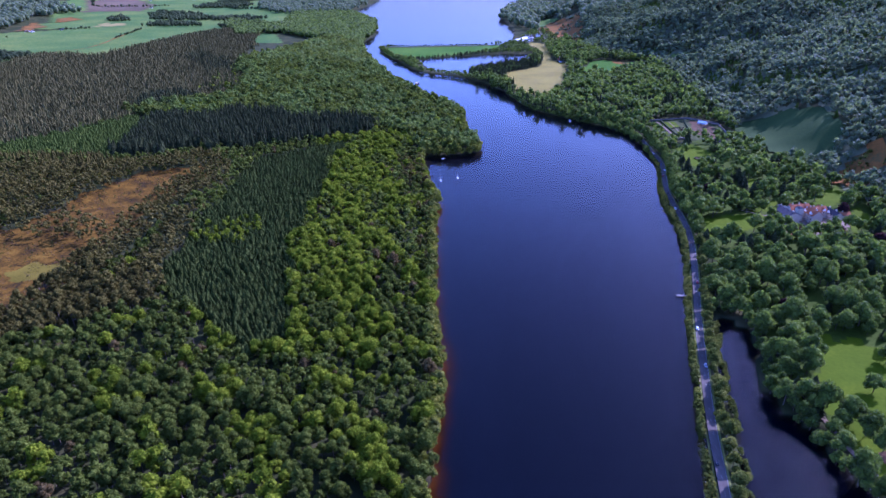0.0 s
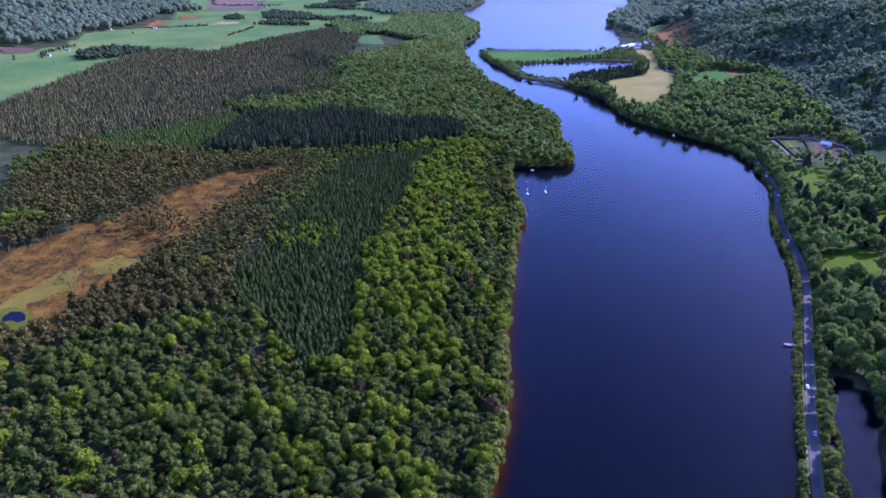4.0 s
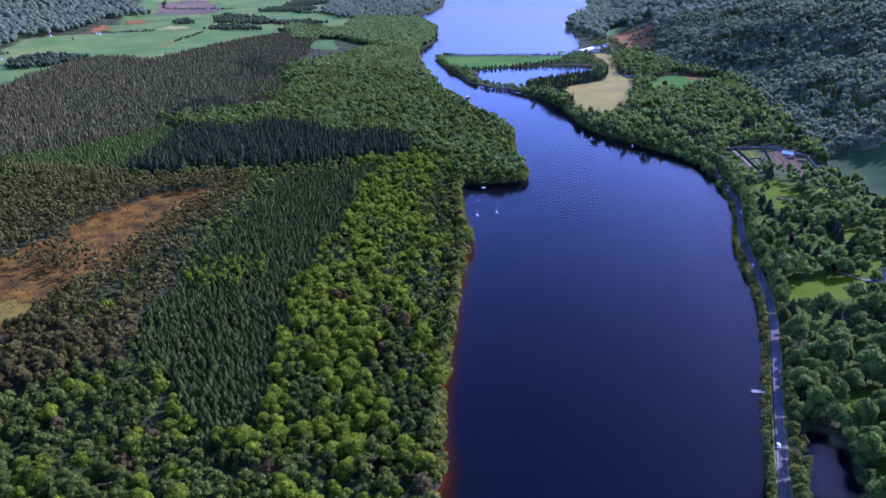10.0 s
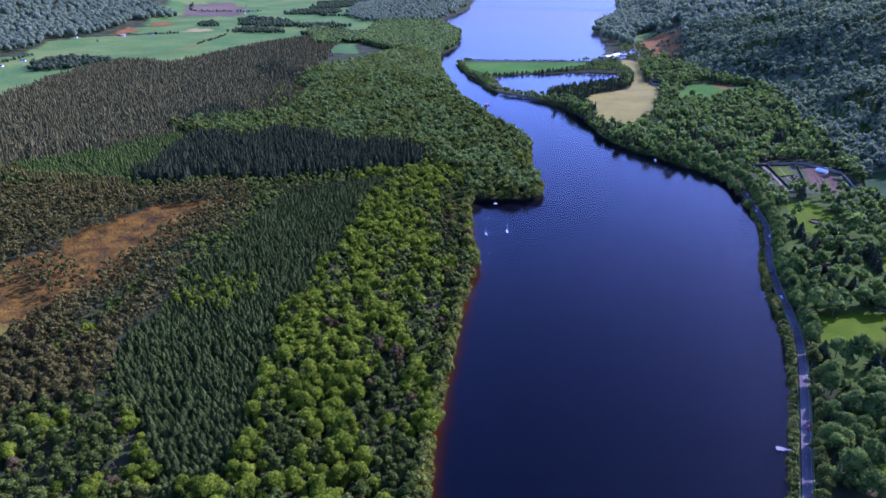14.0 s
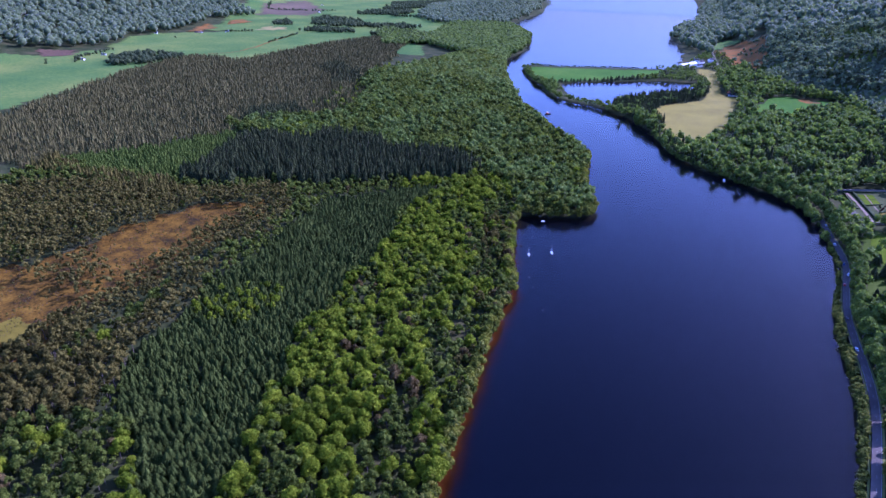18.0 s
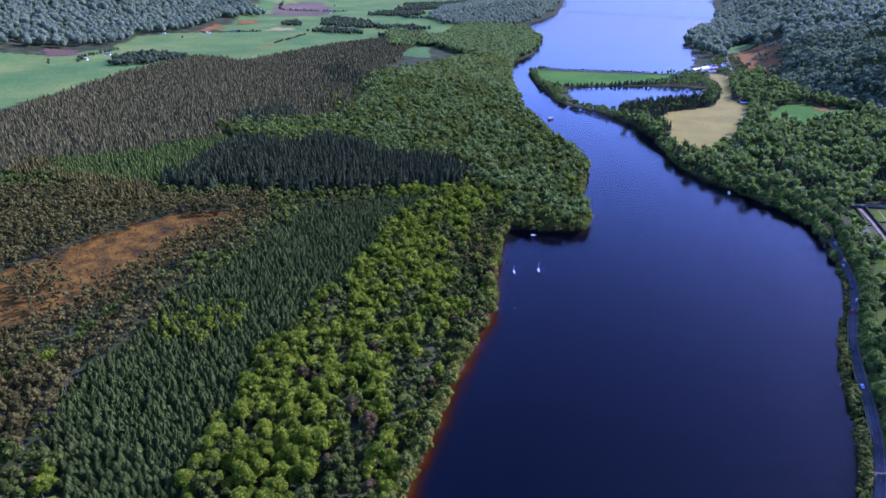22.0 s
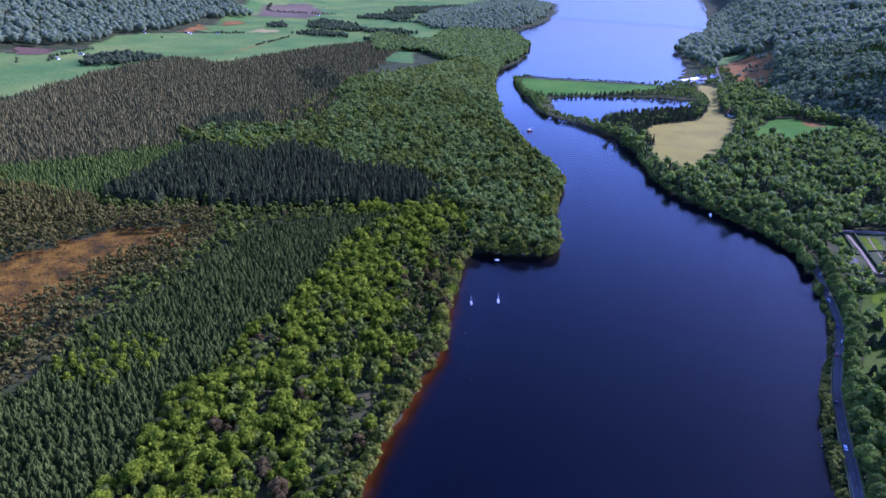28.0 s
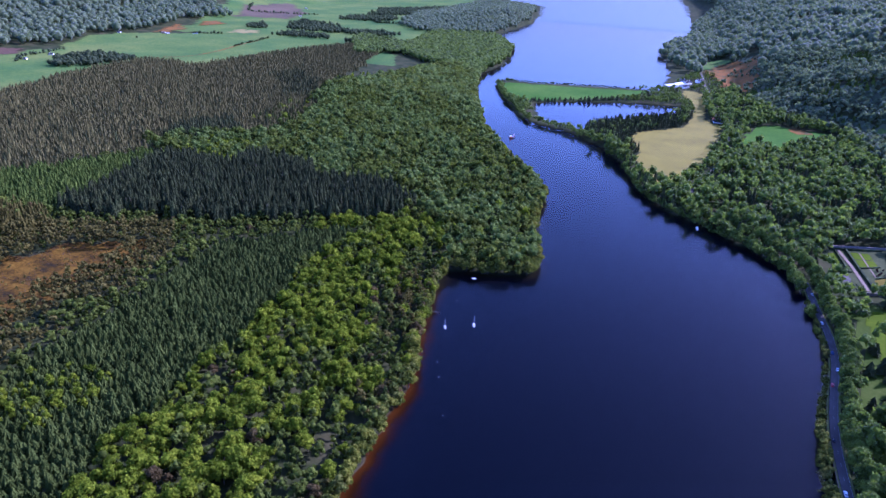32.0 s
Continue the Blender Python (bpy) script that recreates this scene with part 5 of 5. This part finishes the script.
# brash and stumps in the clearing
def clearing_litter():
    x, y = scatter((-650, 330, -430, 670), 2.3)
    k = inside(CLEARING, x, y) & (waves(x, y, 6) + 0.6 * waves(y, x, 15) > 0.0)
    x, y = x[k], y[k]
    n = len(x)
    z = ground_at(x, y)
    a = rng.uniform(0, 6.28, (n, 3))
    r = rng.uniform(0.5, 1.7, (n, 3))
    v = np.stack([x[:, None] + np.cos(a) * r, y[:, None] + np.sin(a) * r * 0.6, z[:, None] + 0.3 + rng.uniform(0.05, 0.9, (n, 3))], -1)
    brash = new("brash", mesh_from("brash", v.reshape(-1, 3), np.arange(3 * n).reshape(-1, 3), [M_BRASH]))
    tagged(brash, "heaps of brown felling brash and heather", "brash", kind="stuff")
    k = rng.uniform(0, 1, n) < 0.11
    plant("clearing_saplings", "pine", rows(x[k], y[k], 0.15, 0.55), [M_PINE, M_BARK], "scattered stunted pines on the clearing", 2)


clearing_litter()


# ---- boats, jetties, buoys ----
def hull(length, beam, depth, name, mat, keel=-0.5):
    """A boat's hull: pointed bow, fuller stern, flared sides."""
    b = bmesh.new()
    rings = []
    for f in (0.0, 0.2, 0.45, 0.7, 0.88, 1.0):
        w = beam / 2 * (0.72 + 0.5 * f - 0.1 * f * f) if f < 0.45 else beam / 2 * (0.925 * (1 - ((f - 0.45) / 0.55) ** 2.2) + 0.02)
        x = (f - 0.5) * length
        top = depth * (0.9 + 0.25 * f * f)
        rings.append([b.verts.new(p) for p in ((x, -w, top), (x, -w * 0.75, 0.1), (x, 0, keel * (1 - 0.6 * f)), (x, w * 0.75, 0.1), (x, w, top))])
    for r, q in zip(rings, rings[1:]):
        for i in range(4):
            b.faces.new((r[i], r[i + 1], q[i + 1], q[i]))
        b.faces.new((r[4], r[0], q[0], q[4]))
    b.faces.new(rings[0])
    bmesh.ops.recalc_face_normals(b, faces=b.faces[:])
    return finish(name, b, mat)


def yacht(x, y, turn, size, label):
    ob = thing("sailing_yacht", Matrix.LocRotScale((x, y, 0), Euler((0, 0, radians(turn))), (size,) * 3), label, "boat", "moored yachts")
    part("hull", hull(9.0, 2.9, 1.0, "hull", M_WHITE), ob)
    part("cabin", finish("cabin", box(0.4, 0, 1.35, 3.6, 1.7, 0.7, 0.12, 0.8), M_WHITE), ob)
    part("cockpit", finish("cockpit", box(-2.7, 0, 1.06, 2.2, 1.5, 0.14, 0.04), M_WOOD), ob, "brown cockpit sole")
    part("mast", rod((0.9, 0, 1.0), (0.9, 0, 12.5), 0.10, M_STEEL, "mast"), ob, "bare silver mast")
    part("boom", rod((0.9, 0, 2.4), (-2.9, 0, 2.5), 0.14, M_WHITE, "boom"), ob, "boom with furled white sail")
    part("forestay", rod((0.9, 0, 12.3), (4.4, 0, 1.1), 0.03, M_STEEL, "forestay", 4), ob)
    part("backstay", rod((0.9, 0, 12.3), (-4.4, 0, 1.0), 0.03, M_STEEL, "backstay", 4), ob)


yacht(-225.6, 752, 124, 0.66, "white moored sailing yacht with bare mast")
yacht(-242.2, 735.6, 130, 0.6, "small white moored yacht with bare mast")


def motorboat(x, y, turn, size, label, name="motor_boat"):
    ob = thing(name, Matrix.LocRotScale((x, y, 0), Euler((0, 0, radians(turn))), (size,) * 3), label, "boat")
    part("hull", hull(7.5, 2.6, 1.0, "hull", M_WHITE), ob)
    part("cabin", finish("cabin", box(0.6, 0, 1.6, 2.6, 1.9, 1.2, 0.15, 0.78), M_WHITE), ob)
    part("windscreen", finish("windscreen", box(0.75, 0, 1.8, 2.4, 1.74, 0.45, 0.03, 0.86), M_GLASS), ob, "dark windscreen")
    part("cockpit", finish("cockpit", box(-2.1, 0, 1.02, 2.0, 1.6, 0.14, 0.03), M_WOOD), ob)


motorboat(-133.5, 1080, 110, 1.0, "white motor cruiser on the loch")
dinghy = thing("dinghy", pose(-268, 823, 0, 0, 0, 20), "small white dinghy moored under the headland", "boat")
part("hull", hull(4.4, 1.8, 0.6, "hull", M_WHITE, -0.25), dinghy)
part("thwart", finish("thwart", box(0, 0, 0.5, 0.35, 1.5, 0.06), M_WOOD), dinghy)
part("outboard", finish("outboard", box(-2.3, 0, 0.75, 0.35, 0.3, 0.7, 0.06), M_DARKWOOD), dinghy)


def buoy(x, y):
    ob = thing("mooring_buoy", pose(x, y, 0.05), "round white mooring buoy on the water", "buoy", "mooring buoys")
    b = bmesh.new()
    bmesh.ops.create_icosphere(b, subdivisions=2, radius=0.25)
    part("float", finish("float", b, M_WHITE), ob)
    part("eye", rod((0, 0, 0.4), (0, 0, 0.75), 0.06, M_STEEL, "eye", 6), ob)


for x, y in ((-258, 778), (-220, 692), (-209, 677), (-184, 644), (-197, 890)):
    buoy(x, y)


def channel_barge(x, y):
    """A work float with a lattice beacon."""
    ob = thing("work_float", pose(x, y, 0, 0, 0, 60), "red and dark work float with a beacon", "pontoon")
    part("pontoon", finish("pontoon", box(0, 0, 0.4, 11, 4.5, 1.4, 0.25), M_DARKWOOD), ob, "dark steel pontoon")
    part("cabin", finish("cabin", box(-2.2, 0, 2.4, 3.2, 3.0, 2.6, 0.1), M_REDPAINT), ob, "red wheelhouse")
    part("roof", finish("roof", box(-2.2, 0, 3.8, 3.7, 3.4, 0.2, 0.05), M_WHITE), ob)
    part("mast", rod((3.4, 0, 1.0), (3.4, 0, 6.2), 0.12, M_REDPAINT, "mast"), ob, "red beacon mast")
    part("topmark", finish("topmark", box(3.4, 0, 6.4, 0.8, 0.8, 0.8, 0.12), M_WHITE), ob)
    ob2 = thing("tender", pose(x - 8, y - 12, 0, 0, 0, 100), "small dark tender beside the work float", "boat")
    part("hull", hull(5, 2, 0.7, "hull", M_DARKWOOD), ob2)
    part("thwart", finish("thwart", box(0, 0, 0.6, 0.35, 1.6, 0.08), M_PALEWOOD), ob2)


channel_barge(-487, 1310)


def jetty(x, y, turn, length, width, label, pale):
    ob = thing("jetty", pose(x, y, 0, 0, 0, turn), label, "jetty")
    m = M_PALEWOOD if pale else M_DARKWOOD
    n = int(length / 0.5)
    plank = finish("plank", box(0, 0, 0, 0.46, width, 0.07), m)
    for i in range(n):
        p = part("plank", plank, ob)
        p.location = (-length / 2 + 0.25 + i * 0.5, 0, 0.9)
    for sx in (-1, 0, 1):
        for sy in (-1, 1):
            part("post", rod((sx * (length / 2 - 0.3), sy * (width / 2 - 0.15), -2.5), (sx * (length / 2 - 0.3), sy * (width / 2 - 0.15), 1.5), 0.13, M_DARKWOOD, "post", 7), ob)
    for sy in (-1, 1):
        part("beam", finish("beam", box(0, sy * (width / 2 - 0.2), 0.76, length, 0.16, 0.2), M_DARKWOOD), ob)


jetty(38.6, 516, 8, 4.6, 3.6, "pale boarded landing stage on dark posts", True)
part_gang = thing("gangway", pose(42.4, 516.6, 1.0, 0, -6, 8), "narrow boarded gangway to the landing stage", "gangway")
part("deck", finish("deck", box(0, 0, 0, 4.6, 1.1, 0.1), M_PALEWOOD), part_gang)
for sy in (-1, 1):
    part("rail", rod((-2.2, sy * 0.52, 0.9), (2.2, sy * 0.52, 0.9), 0.04, M_STEEL, "rail", 6), part_gang)
jetty(-263, 750, 12, 11, 1.6, "old dark wooden landing stage under the trees", False)


# ---- cars ----
def car(x, y, turn, paint, label, name="car"):
    ob = thing(name, pose(x, y, 0, 0, 0, turn), label, "car", "cars on the lochside road")
    b = box(0, 0, 0.62, 4.3, 1.78, 0.62, 0.12)
    part("body", finish("body", b, paint), ob)
    part("cabin", finish("cabin", box(-0.25, 0, 1.16, 2.5, 1.55, 0.52, 0.06, 0.76), M_GLASS), ob, "dark glazed cabin")
    part("roof", finish("roof", box(-0.25, 0, 1.44, 1.75, 1.22, 0.07, 0.03), paint), ob)
    tyre = rod((0, -0.11, 0), (0, 0.11, 0), 0.33, M_TYRE, "wheel", 12)
    for wx in (-1.35, 1.35):
        for wy in (-0.82, 0.82):
            w = part("wheel", tyre, ob)
            w.location = (wx, wy, 0.33)
    for wy in (-0.6, 0.6):
        h = part("headlight", finish("headlight", box(2.14, wy, 0.72, 0.08, 0.36, 0.16, 0.02), M_WHITE), ob)
    return ob


PAINTS = {"white": flat("white_car_paint", (0.8, 0.8, 0.8), 0.3), "red": flat("red_car_paint", (0.4, 0.03, 0.03), 0.3), "black": flat("black_car_paint", (0.02, 0.02, 0.025), 0.25),
          "silver": flat("silver_car_paint", (0.5, 0.51, 0.53), 0.3, 0.4), "blue": flat("blue_car_paint", (0.04, 0.07, 0.2), 0.3)}


def on_road(y, lane):
    i = int(np.argmin(np.abs(ROAD_C[:, 1] - y) + (ROAD_C[:, 1] > 1200) * 1e3))
    d = ROAD_C[i + 1] - ROAD_C[i - 1]
    d /= np.linalg.norm(d)
    p = ROAD_C[i] + np.array([d[1], -d[0]]) * lane * 1.35
    return p[0], p[1], ROAD_Z[i] + 0.01, math.degrees(math.atan2(d[1], d[0])) + (180 if lane > 0 else 0)


for y, lane, col in ((318, -1, "black"), (414, 1, "silver"), (463, -1, "white"), (540, 1, "red"), (715, -1, "white"), (763, -1, "black"), (830, -1, "red"), (852, 1, "white"), (873, -1, "blue"), (919, -1, "white"), (975, 1, "silver")):
    x, yy, z, turn = on_road(y, lane)
    c = car(x, yy, turn, PAINTS[col], f"{col} car on the lochside road")
    c.location.z = z


# ---- houses ----
def wing(parent, x, y, turn, w, d, h, rise, walls, roof, storeys=2, chimneys=1, dormers=0, base=0.0):
    """One range of a building: walls, roof, chimneys and rows of windows, as parts."""
    m = pose(x, y, base, 0, 0, turn)

    def put(name, me, label=""):
        o = part(name, me, parent, label)
        o.matrix_local = m
        return o

    body = put("wall", finish("wall", gabled_walls(w, d, h, rise), walls))
    put("roof", finish("roof", gable(w, d, h, rise), roof))
    for i in range(chimneys):
        cx = (i + 0.5) / chimneys * w - w / 2
        put("chimney", finish("chimney", box(cx, 0, h + rise + 0.5, 1.1, 0.8, 2.0, 0.06), walls))
    n = max(2, int(w / 3.6))
    for st in range(storeys):
        zc = h * (st + 0.55) / storeys
        for i in range(n):
            wx = (i + 0.5) / n * w - w / 2
            for sy in (-1, 1):
                win = put("window", finish("window", box(wx, sy * (d / 2 + 0.02), zc, 1.25, 0.12, 1.7, 0.03), M_WHITE))
                part("pane", finish("pane", box(wx, sy * (d / 2 + 0.06), zc, 1.02, 0.1, 1.45), M_GLASS), win)
    for i in range(dormers):
        cx = (i + 0.5) / dormers * w - w / 2
        for sy in (-1, 1):
            g = gable(3.2, 3.4, h + rise * 0.45, 1.9, 0.2, 0.15)
            bmesh.ops.transform(g, matrix=Matrix.Translation((cx, sy * d * 0.33, 0)) @ Matrix.Rotation(math.pi / 2, 4, "Z"), verts=g.verts[:])
            put("dormer_roof", finish("dormer_roof", g, roof))
            q = gabled_walls(3.0, 3.2, 1.0, 1.9)
            bmesh.ops.transform(q, matrix=Matrix.Translation((cx, sy * (d * 0.33 + 0.25), h + rise * 0.45 - 1.0)) @ Matrix.Rotation(math.pi / 2, 4, "Z"), verts=q.verts[:])
            put("dormer_gable", finish("dormer_gable", q, M_WHITE), "white gable")
    return body


def house(x, y, turn, w, d, h, rise, walls, roof, label, storeys=1, group="", name="house"):
    ob = thing(name, pose(x, y, float(ground_at(x, y)), 0, 0, turn), label, "house", group)
    wing(ob, 0, 0, 0, w, d, h, rise, walls, roof, storeys, 2)
    part("door", finish("door", box(w * 0.12, -d / 2 - 0.05, 1.05, 1.0, 0.12, 2.1, 0.03), M_DARKWOOD), ob)
    return ob


mansion = thing("mansion", pose(160, 724, float(ground_at(160, 724)) + 0.3, 0, 0, 28), "rambling cream mansion with slate and terracotta roofs", "mansion")
wing(mansion, -19, 2, 90, 26, 15, 8.6, 3.0, M_RENDER, M_SLATE, 3, 4)
wing(mansion, -3, 6, 0, 22, 13, 9.2, 4.5, M_RENDER, M_TERRA, 3, 3, 2)
wing(mansion, 4, -7, 90, 17, 12, 8.8, 4.5, M_RENDER, M_TERRA, 3, 2, 2)
wing(mansion, 17, 3, 0, 18, 11, 7.0, 4.0, M_RENDER, M_TERRA, 2, 2, 2)
wing(mansion, 29, -5, 90, 20, 9, 6.5, 3.2, M_RENDER, M_SLATE, 2, 2, 1)
wing(mansion, 39, -7, 0, 16, 7, 4.5, 2.4, M_RENDER, M_TERRA, 1, 1)
part("terrace", finish("terrace", box(-30, -1, 0.3, 8, 30, 0.9, 0.1), M_STONE), mansion, "pale stone terrace")
part("tower", finish("tower", box(-9, -4, 7, 6, 6, 14, 0.15), M_RENDER), mansion, "square cream tower")
part("tower_roof", finish("tower_roof", box(-9, -4, 14.6, 6.8, 6.8, 1.4, 0.1, 0.3), M_SLATE), mansion)
parterre = thing("parterre", pose(146, 680, float(ground_at(146, 680)) + 0.4, 0, 0, 28), "reddish gravel court with clipped hedges", "garden")
part("court", finish("court", box(0, 0, 0, 16, 12, 0.3, 0.05), M_TERRA), parterre)
for sy in (-1, 1):
    part("hedge", finish("hedge", box(0, sy * 7, 0.4, 17, 1.2, 1.1, 0.2), M_HEDGE), parterre)

bed = thing("round_flower_bed", pose(62, 915, float(ground_at(62, 915)) + 0.4), "round flower bed ringed by a clipped hedge", "flower bed")
b = bmesh.new()
ring = []
for i in range(28):
    a = i * 2 * math.pi / 28
    ring.append([b.verts.new((math.cos(a) * r, math.sin(a) * r, z)) for r, z in ((4.4, 0), (4.4, 0.9), (5.8, 0.9), (5.8, 0))])
for i in range(28):
    for j in range(3):
        b.faces.new((ring[i][j], ring[i][j + 1], ring[(i + 1) % 28][j + 1], ring[(i + 1) % 28][j]))
part("hedge_ring", finish("hedge_ring", b, M_HEDGE), bed)
part("soil", rod((0, 0, -0.1), (0, 0, 0.2), 4.3, M_SOIL, "soil", 24), bed)


def clipped_hedge(a, c, width, height, label="dark clipped garden hedge"):
    run = Vector((c[0] - a[0], c[1] - a[1], 0))
    mx, my = (a[0] + c[0]) / 2, (a[1] + c[1]) / 2
    ob = thing("hedge", pose(mx, my, float(ground_at(mx, my)), 0, 0, math.degrees(math.atan2(run.y, run.x))), label, "hedge", "garden hedges")
    part("body", finish("body", box(0, 0, height / 2 - 0.3, run.length, width, height + 0.6, 0.2), M_HEDGE), ob)


def garden_wall(a, c):
    run = Vector((c[0] - a[0], c[1] - a[1], 0))
    mx, my = (a[0] + c[0]) / 2, (a[1] + c[1]) / 2
    ob = thing("garden_wall", pose(mx, my, float(ground_at(mx, my)), 0, 0, math.degrees(math.atan2(run.y, run.x))), "old stone wall of the kitchen garden", "wall", "garden walls")
    part("masonry", finish("masonry", box(0, 0, 1.2, run.length, 0.6, 3.4, 0.05), M_STONE), ob)
    part("coping", finish("coping", box(0, 0, 2.98, run.length, 0.8, 0.14, 0.03), M_STONE), ob)


def walled_garden():
    for a, c in (((-8, 1104), (47, 1136)), ((47, 1136), (95, 1108)), ((95, 1108), (112, 1022)), ((50, 1012), (26, 1000))):
        garden_wall(a, c)
    for a, c, w, h in (((8, 1109), (23, 1060), 2.2, 2.6), ((23, 1060), (37, 1018), 2.2, 2.6), ((-2, 1104), (14, 1052), 1.4, 2.2), ((-6, 1100), (40, 1126), 2.0, 2.4), ((40, 1078), (24, 1064), 1.4, 1.6),
                       ((4, 1044), (18, 1050), 1.2, 1.8), ((50, 1060), (38, 1046), 1.6, 1.8), ((44, 1118), (52, 1058), 2.0, 2.4)):
        clipped_hedge(a, c, w, h)
    q = [Vector(p) for p in ((13, 1103), (29, 1111), (39, 1075), (23, 1068))]

    def at(u, v):
        p = (q[0] * (1 - u) + q[1] * u) * (1 - v) + (q[3] * (1 - u) + q[2] * u) * v
        return p.x, p.y

    for u0, u1 in ((0, 0.46), (0.54, 1)):
        for v0, v1 in ((0, 0.47), (0.53, 1)):
            field("garden_lawn", [at(u0, v0), at(u1, v0), at(u1, v1), at(u0, v1)], M_LAWN, "square of mown grass in the walled garden", 1.5, 0.5, 0)
    field("outer_lawn", [(-6, 1087), (0, 1094), (11, 1050), (4, 1045)], M_LAWN, "strip of mown grass outside the garden wall", 2, 0.5, 0)
    field("dry_plot", [(37, 1042), (48, 1055), (50, 1022), (43, 1018)], M_HOLLOW, "dry tan plot in the walled garden", 2, 0.5, 0)
    field("tilled_ground", [(52, 1126), (84, 1100), (106, 1024), (84, 1016), (58, 1050)], M_SOIL, "brown tilled nursery ground", 3, 0.45, 1)
    field("hard_standing", [(6, 1034), (16, 1039), (19, 1026), (8, 1021)], M_ASPHALT, "grey hard standing beside the garden", 2, 0.5, 0)
    ribbon("garden_path", [(1, 1106), (17, 1064), (29, 1026), (33, 1012)], 3.2, M_GRAVEL, 0.8, "pale path between garden hedges", "path", 3.0)
    ribbon("garden_cross_path", [(21, 1107), (31, 1071), (38, 1048)], 1.4, M_GRAVEL, 0.6, "pale path between the garden lawns", "path", 3.0)
    for i in range(6):
        a, c = (10 + i * 2.6, 1016 + i * 1.6), (15 + i * 2.4, 1002 + i * 1.9)
        clipped_hedge(a, c, 0.9, 0.9, "low row of pale green garden bushes")
    for i in range(7):
        a, c = (62 + i * 5.5, 1094 - i * 3), (68 + i * 5.5, 1060 - i * 3)
        clipped_hedge(a, c, 1.1, 0.7, "low nursery row on tilled ground")
    x, y = 36 + rng.uniform(0, 11, 14), 1052 + rng.uniform(0, 18, 14)
    single_trees("garden_shrub", "broad", np.stack([x, y, rng.uniform(0.12, 0.25, 14), rng.uniform(0, 6, 14)], -1), M_COPPER, "small purple-leaved garden shrub", "garden shrubs")
    g = thing("glasshouse", pose(72, 1108, float(ground_at(72, 1108)) + 0.3, 0, 0, -25), "white-framed glasshouse in the walled garden", "glasshouse")
    part("wall", finish("wall", gabled_walls(14, 6, 2.2, 2.0), M_WHITE), g)
    part("roof", finish("roof", gable(14, 6, 2.2, 2.0, 0.1, 0.08), M_WHITE), g, "pale whitewashed glass roof")
    for i in range(8):
        part("bar", finish("bar", box(-6 + i * 1.7, 0, 4.25, 0.12, 0.3, 0.12), M_STEEL), g)


walled_garden()
house(96, 1010, 40, 14, 7, 3, 2.4, M_STONE, M_SLATE, "stone garden cottage with slate roof", group="estate cottages", name="cottage")
house(-236, 1662, 20, 18, 8, 3, 2.6, M_WHITE, M_SLATE, "white farm cottage beside the hay field", group="estate cottages", name="cottage")
house(-248, 1678, 110, 12, 7, 3, 2.4, M_STONE, M_TERRA, "farm shed with a red roof", group="estate cottages", name="cottage")
# lochend: a row of long white buildings
for x, y, turn, w in ((-424, 2010, 62, 34), (-414, 2046, 70, 30), (-402, 2085, 72, 26), (-392, 2024, 64, 22), (-386, 2135, 60, 16), (-420, 2110, 20, 14)):
    house(x, y, turn, w, 9, 5.5, 3.0, M_WHITE, M_SLATE if w < 30 else M_WHITE, "long white lochside building", 2, "lochend buildings")
for x, y, turn, w in ((-2137, 1820, 20, 20), (-2120, 1826, 100, 14), (-2069, 1902, 30, 18), (-1867, 1290, 40, 16), (-1721, 1273, 70, 14), (-1823, 1203, 10, 14), (-2217, 1704, 30, 14),
                      (-2400, 2750, 0, 18), (-2140, 2480, 30, 14), (-1420, 2300, 30, 14), (-1180, 2080, 40, 14), (-1230, 2110, 70, 12), (-1600, 2650, 30, 14), (-2750, 3150, 30, 20)):
    house(x, y, turn, w * 0.8, 6, 3.2, 2.4, M_WHITE, M_SLATE, "white farmhouse among distant fields", 1, "distant farmhouses", "farmhouse")
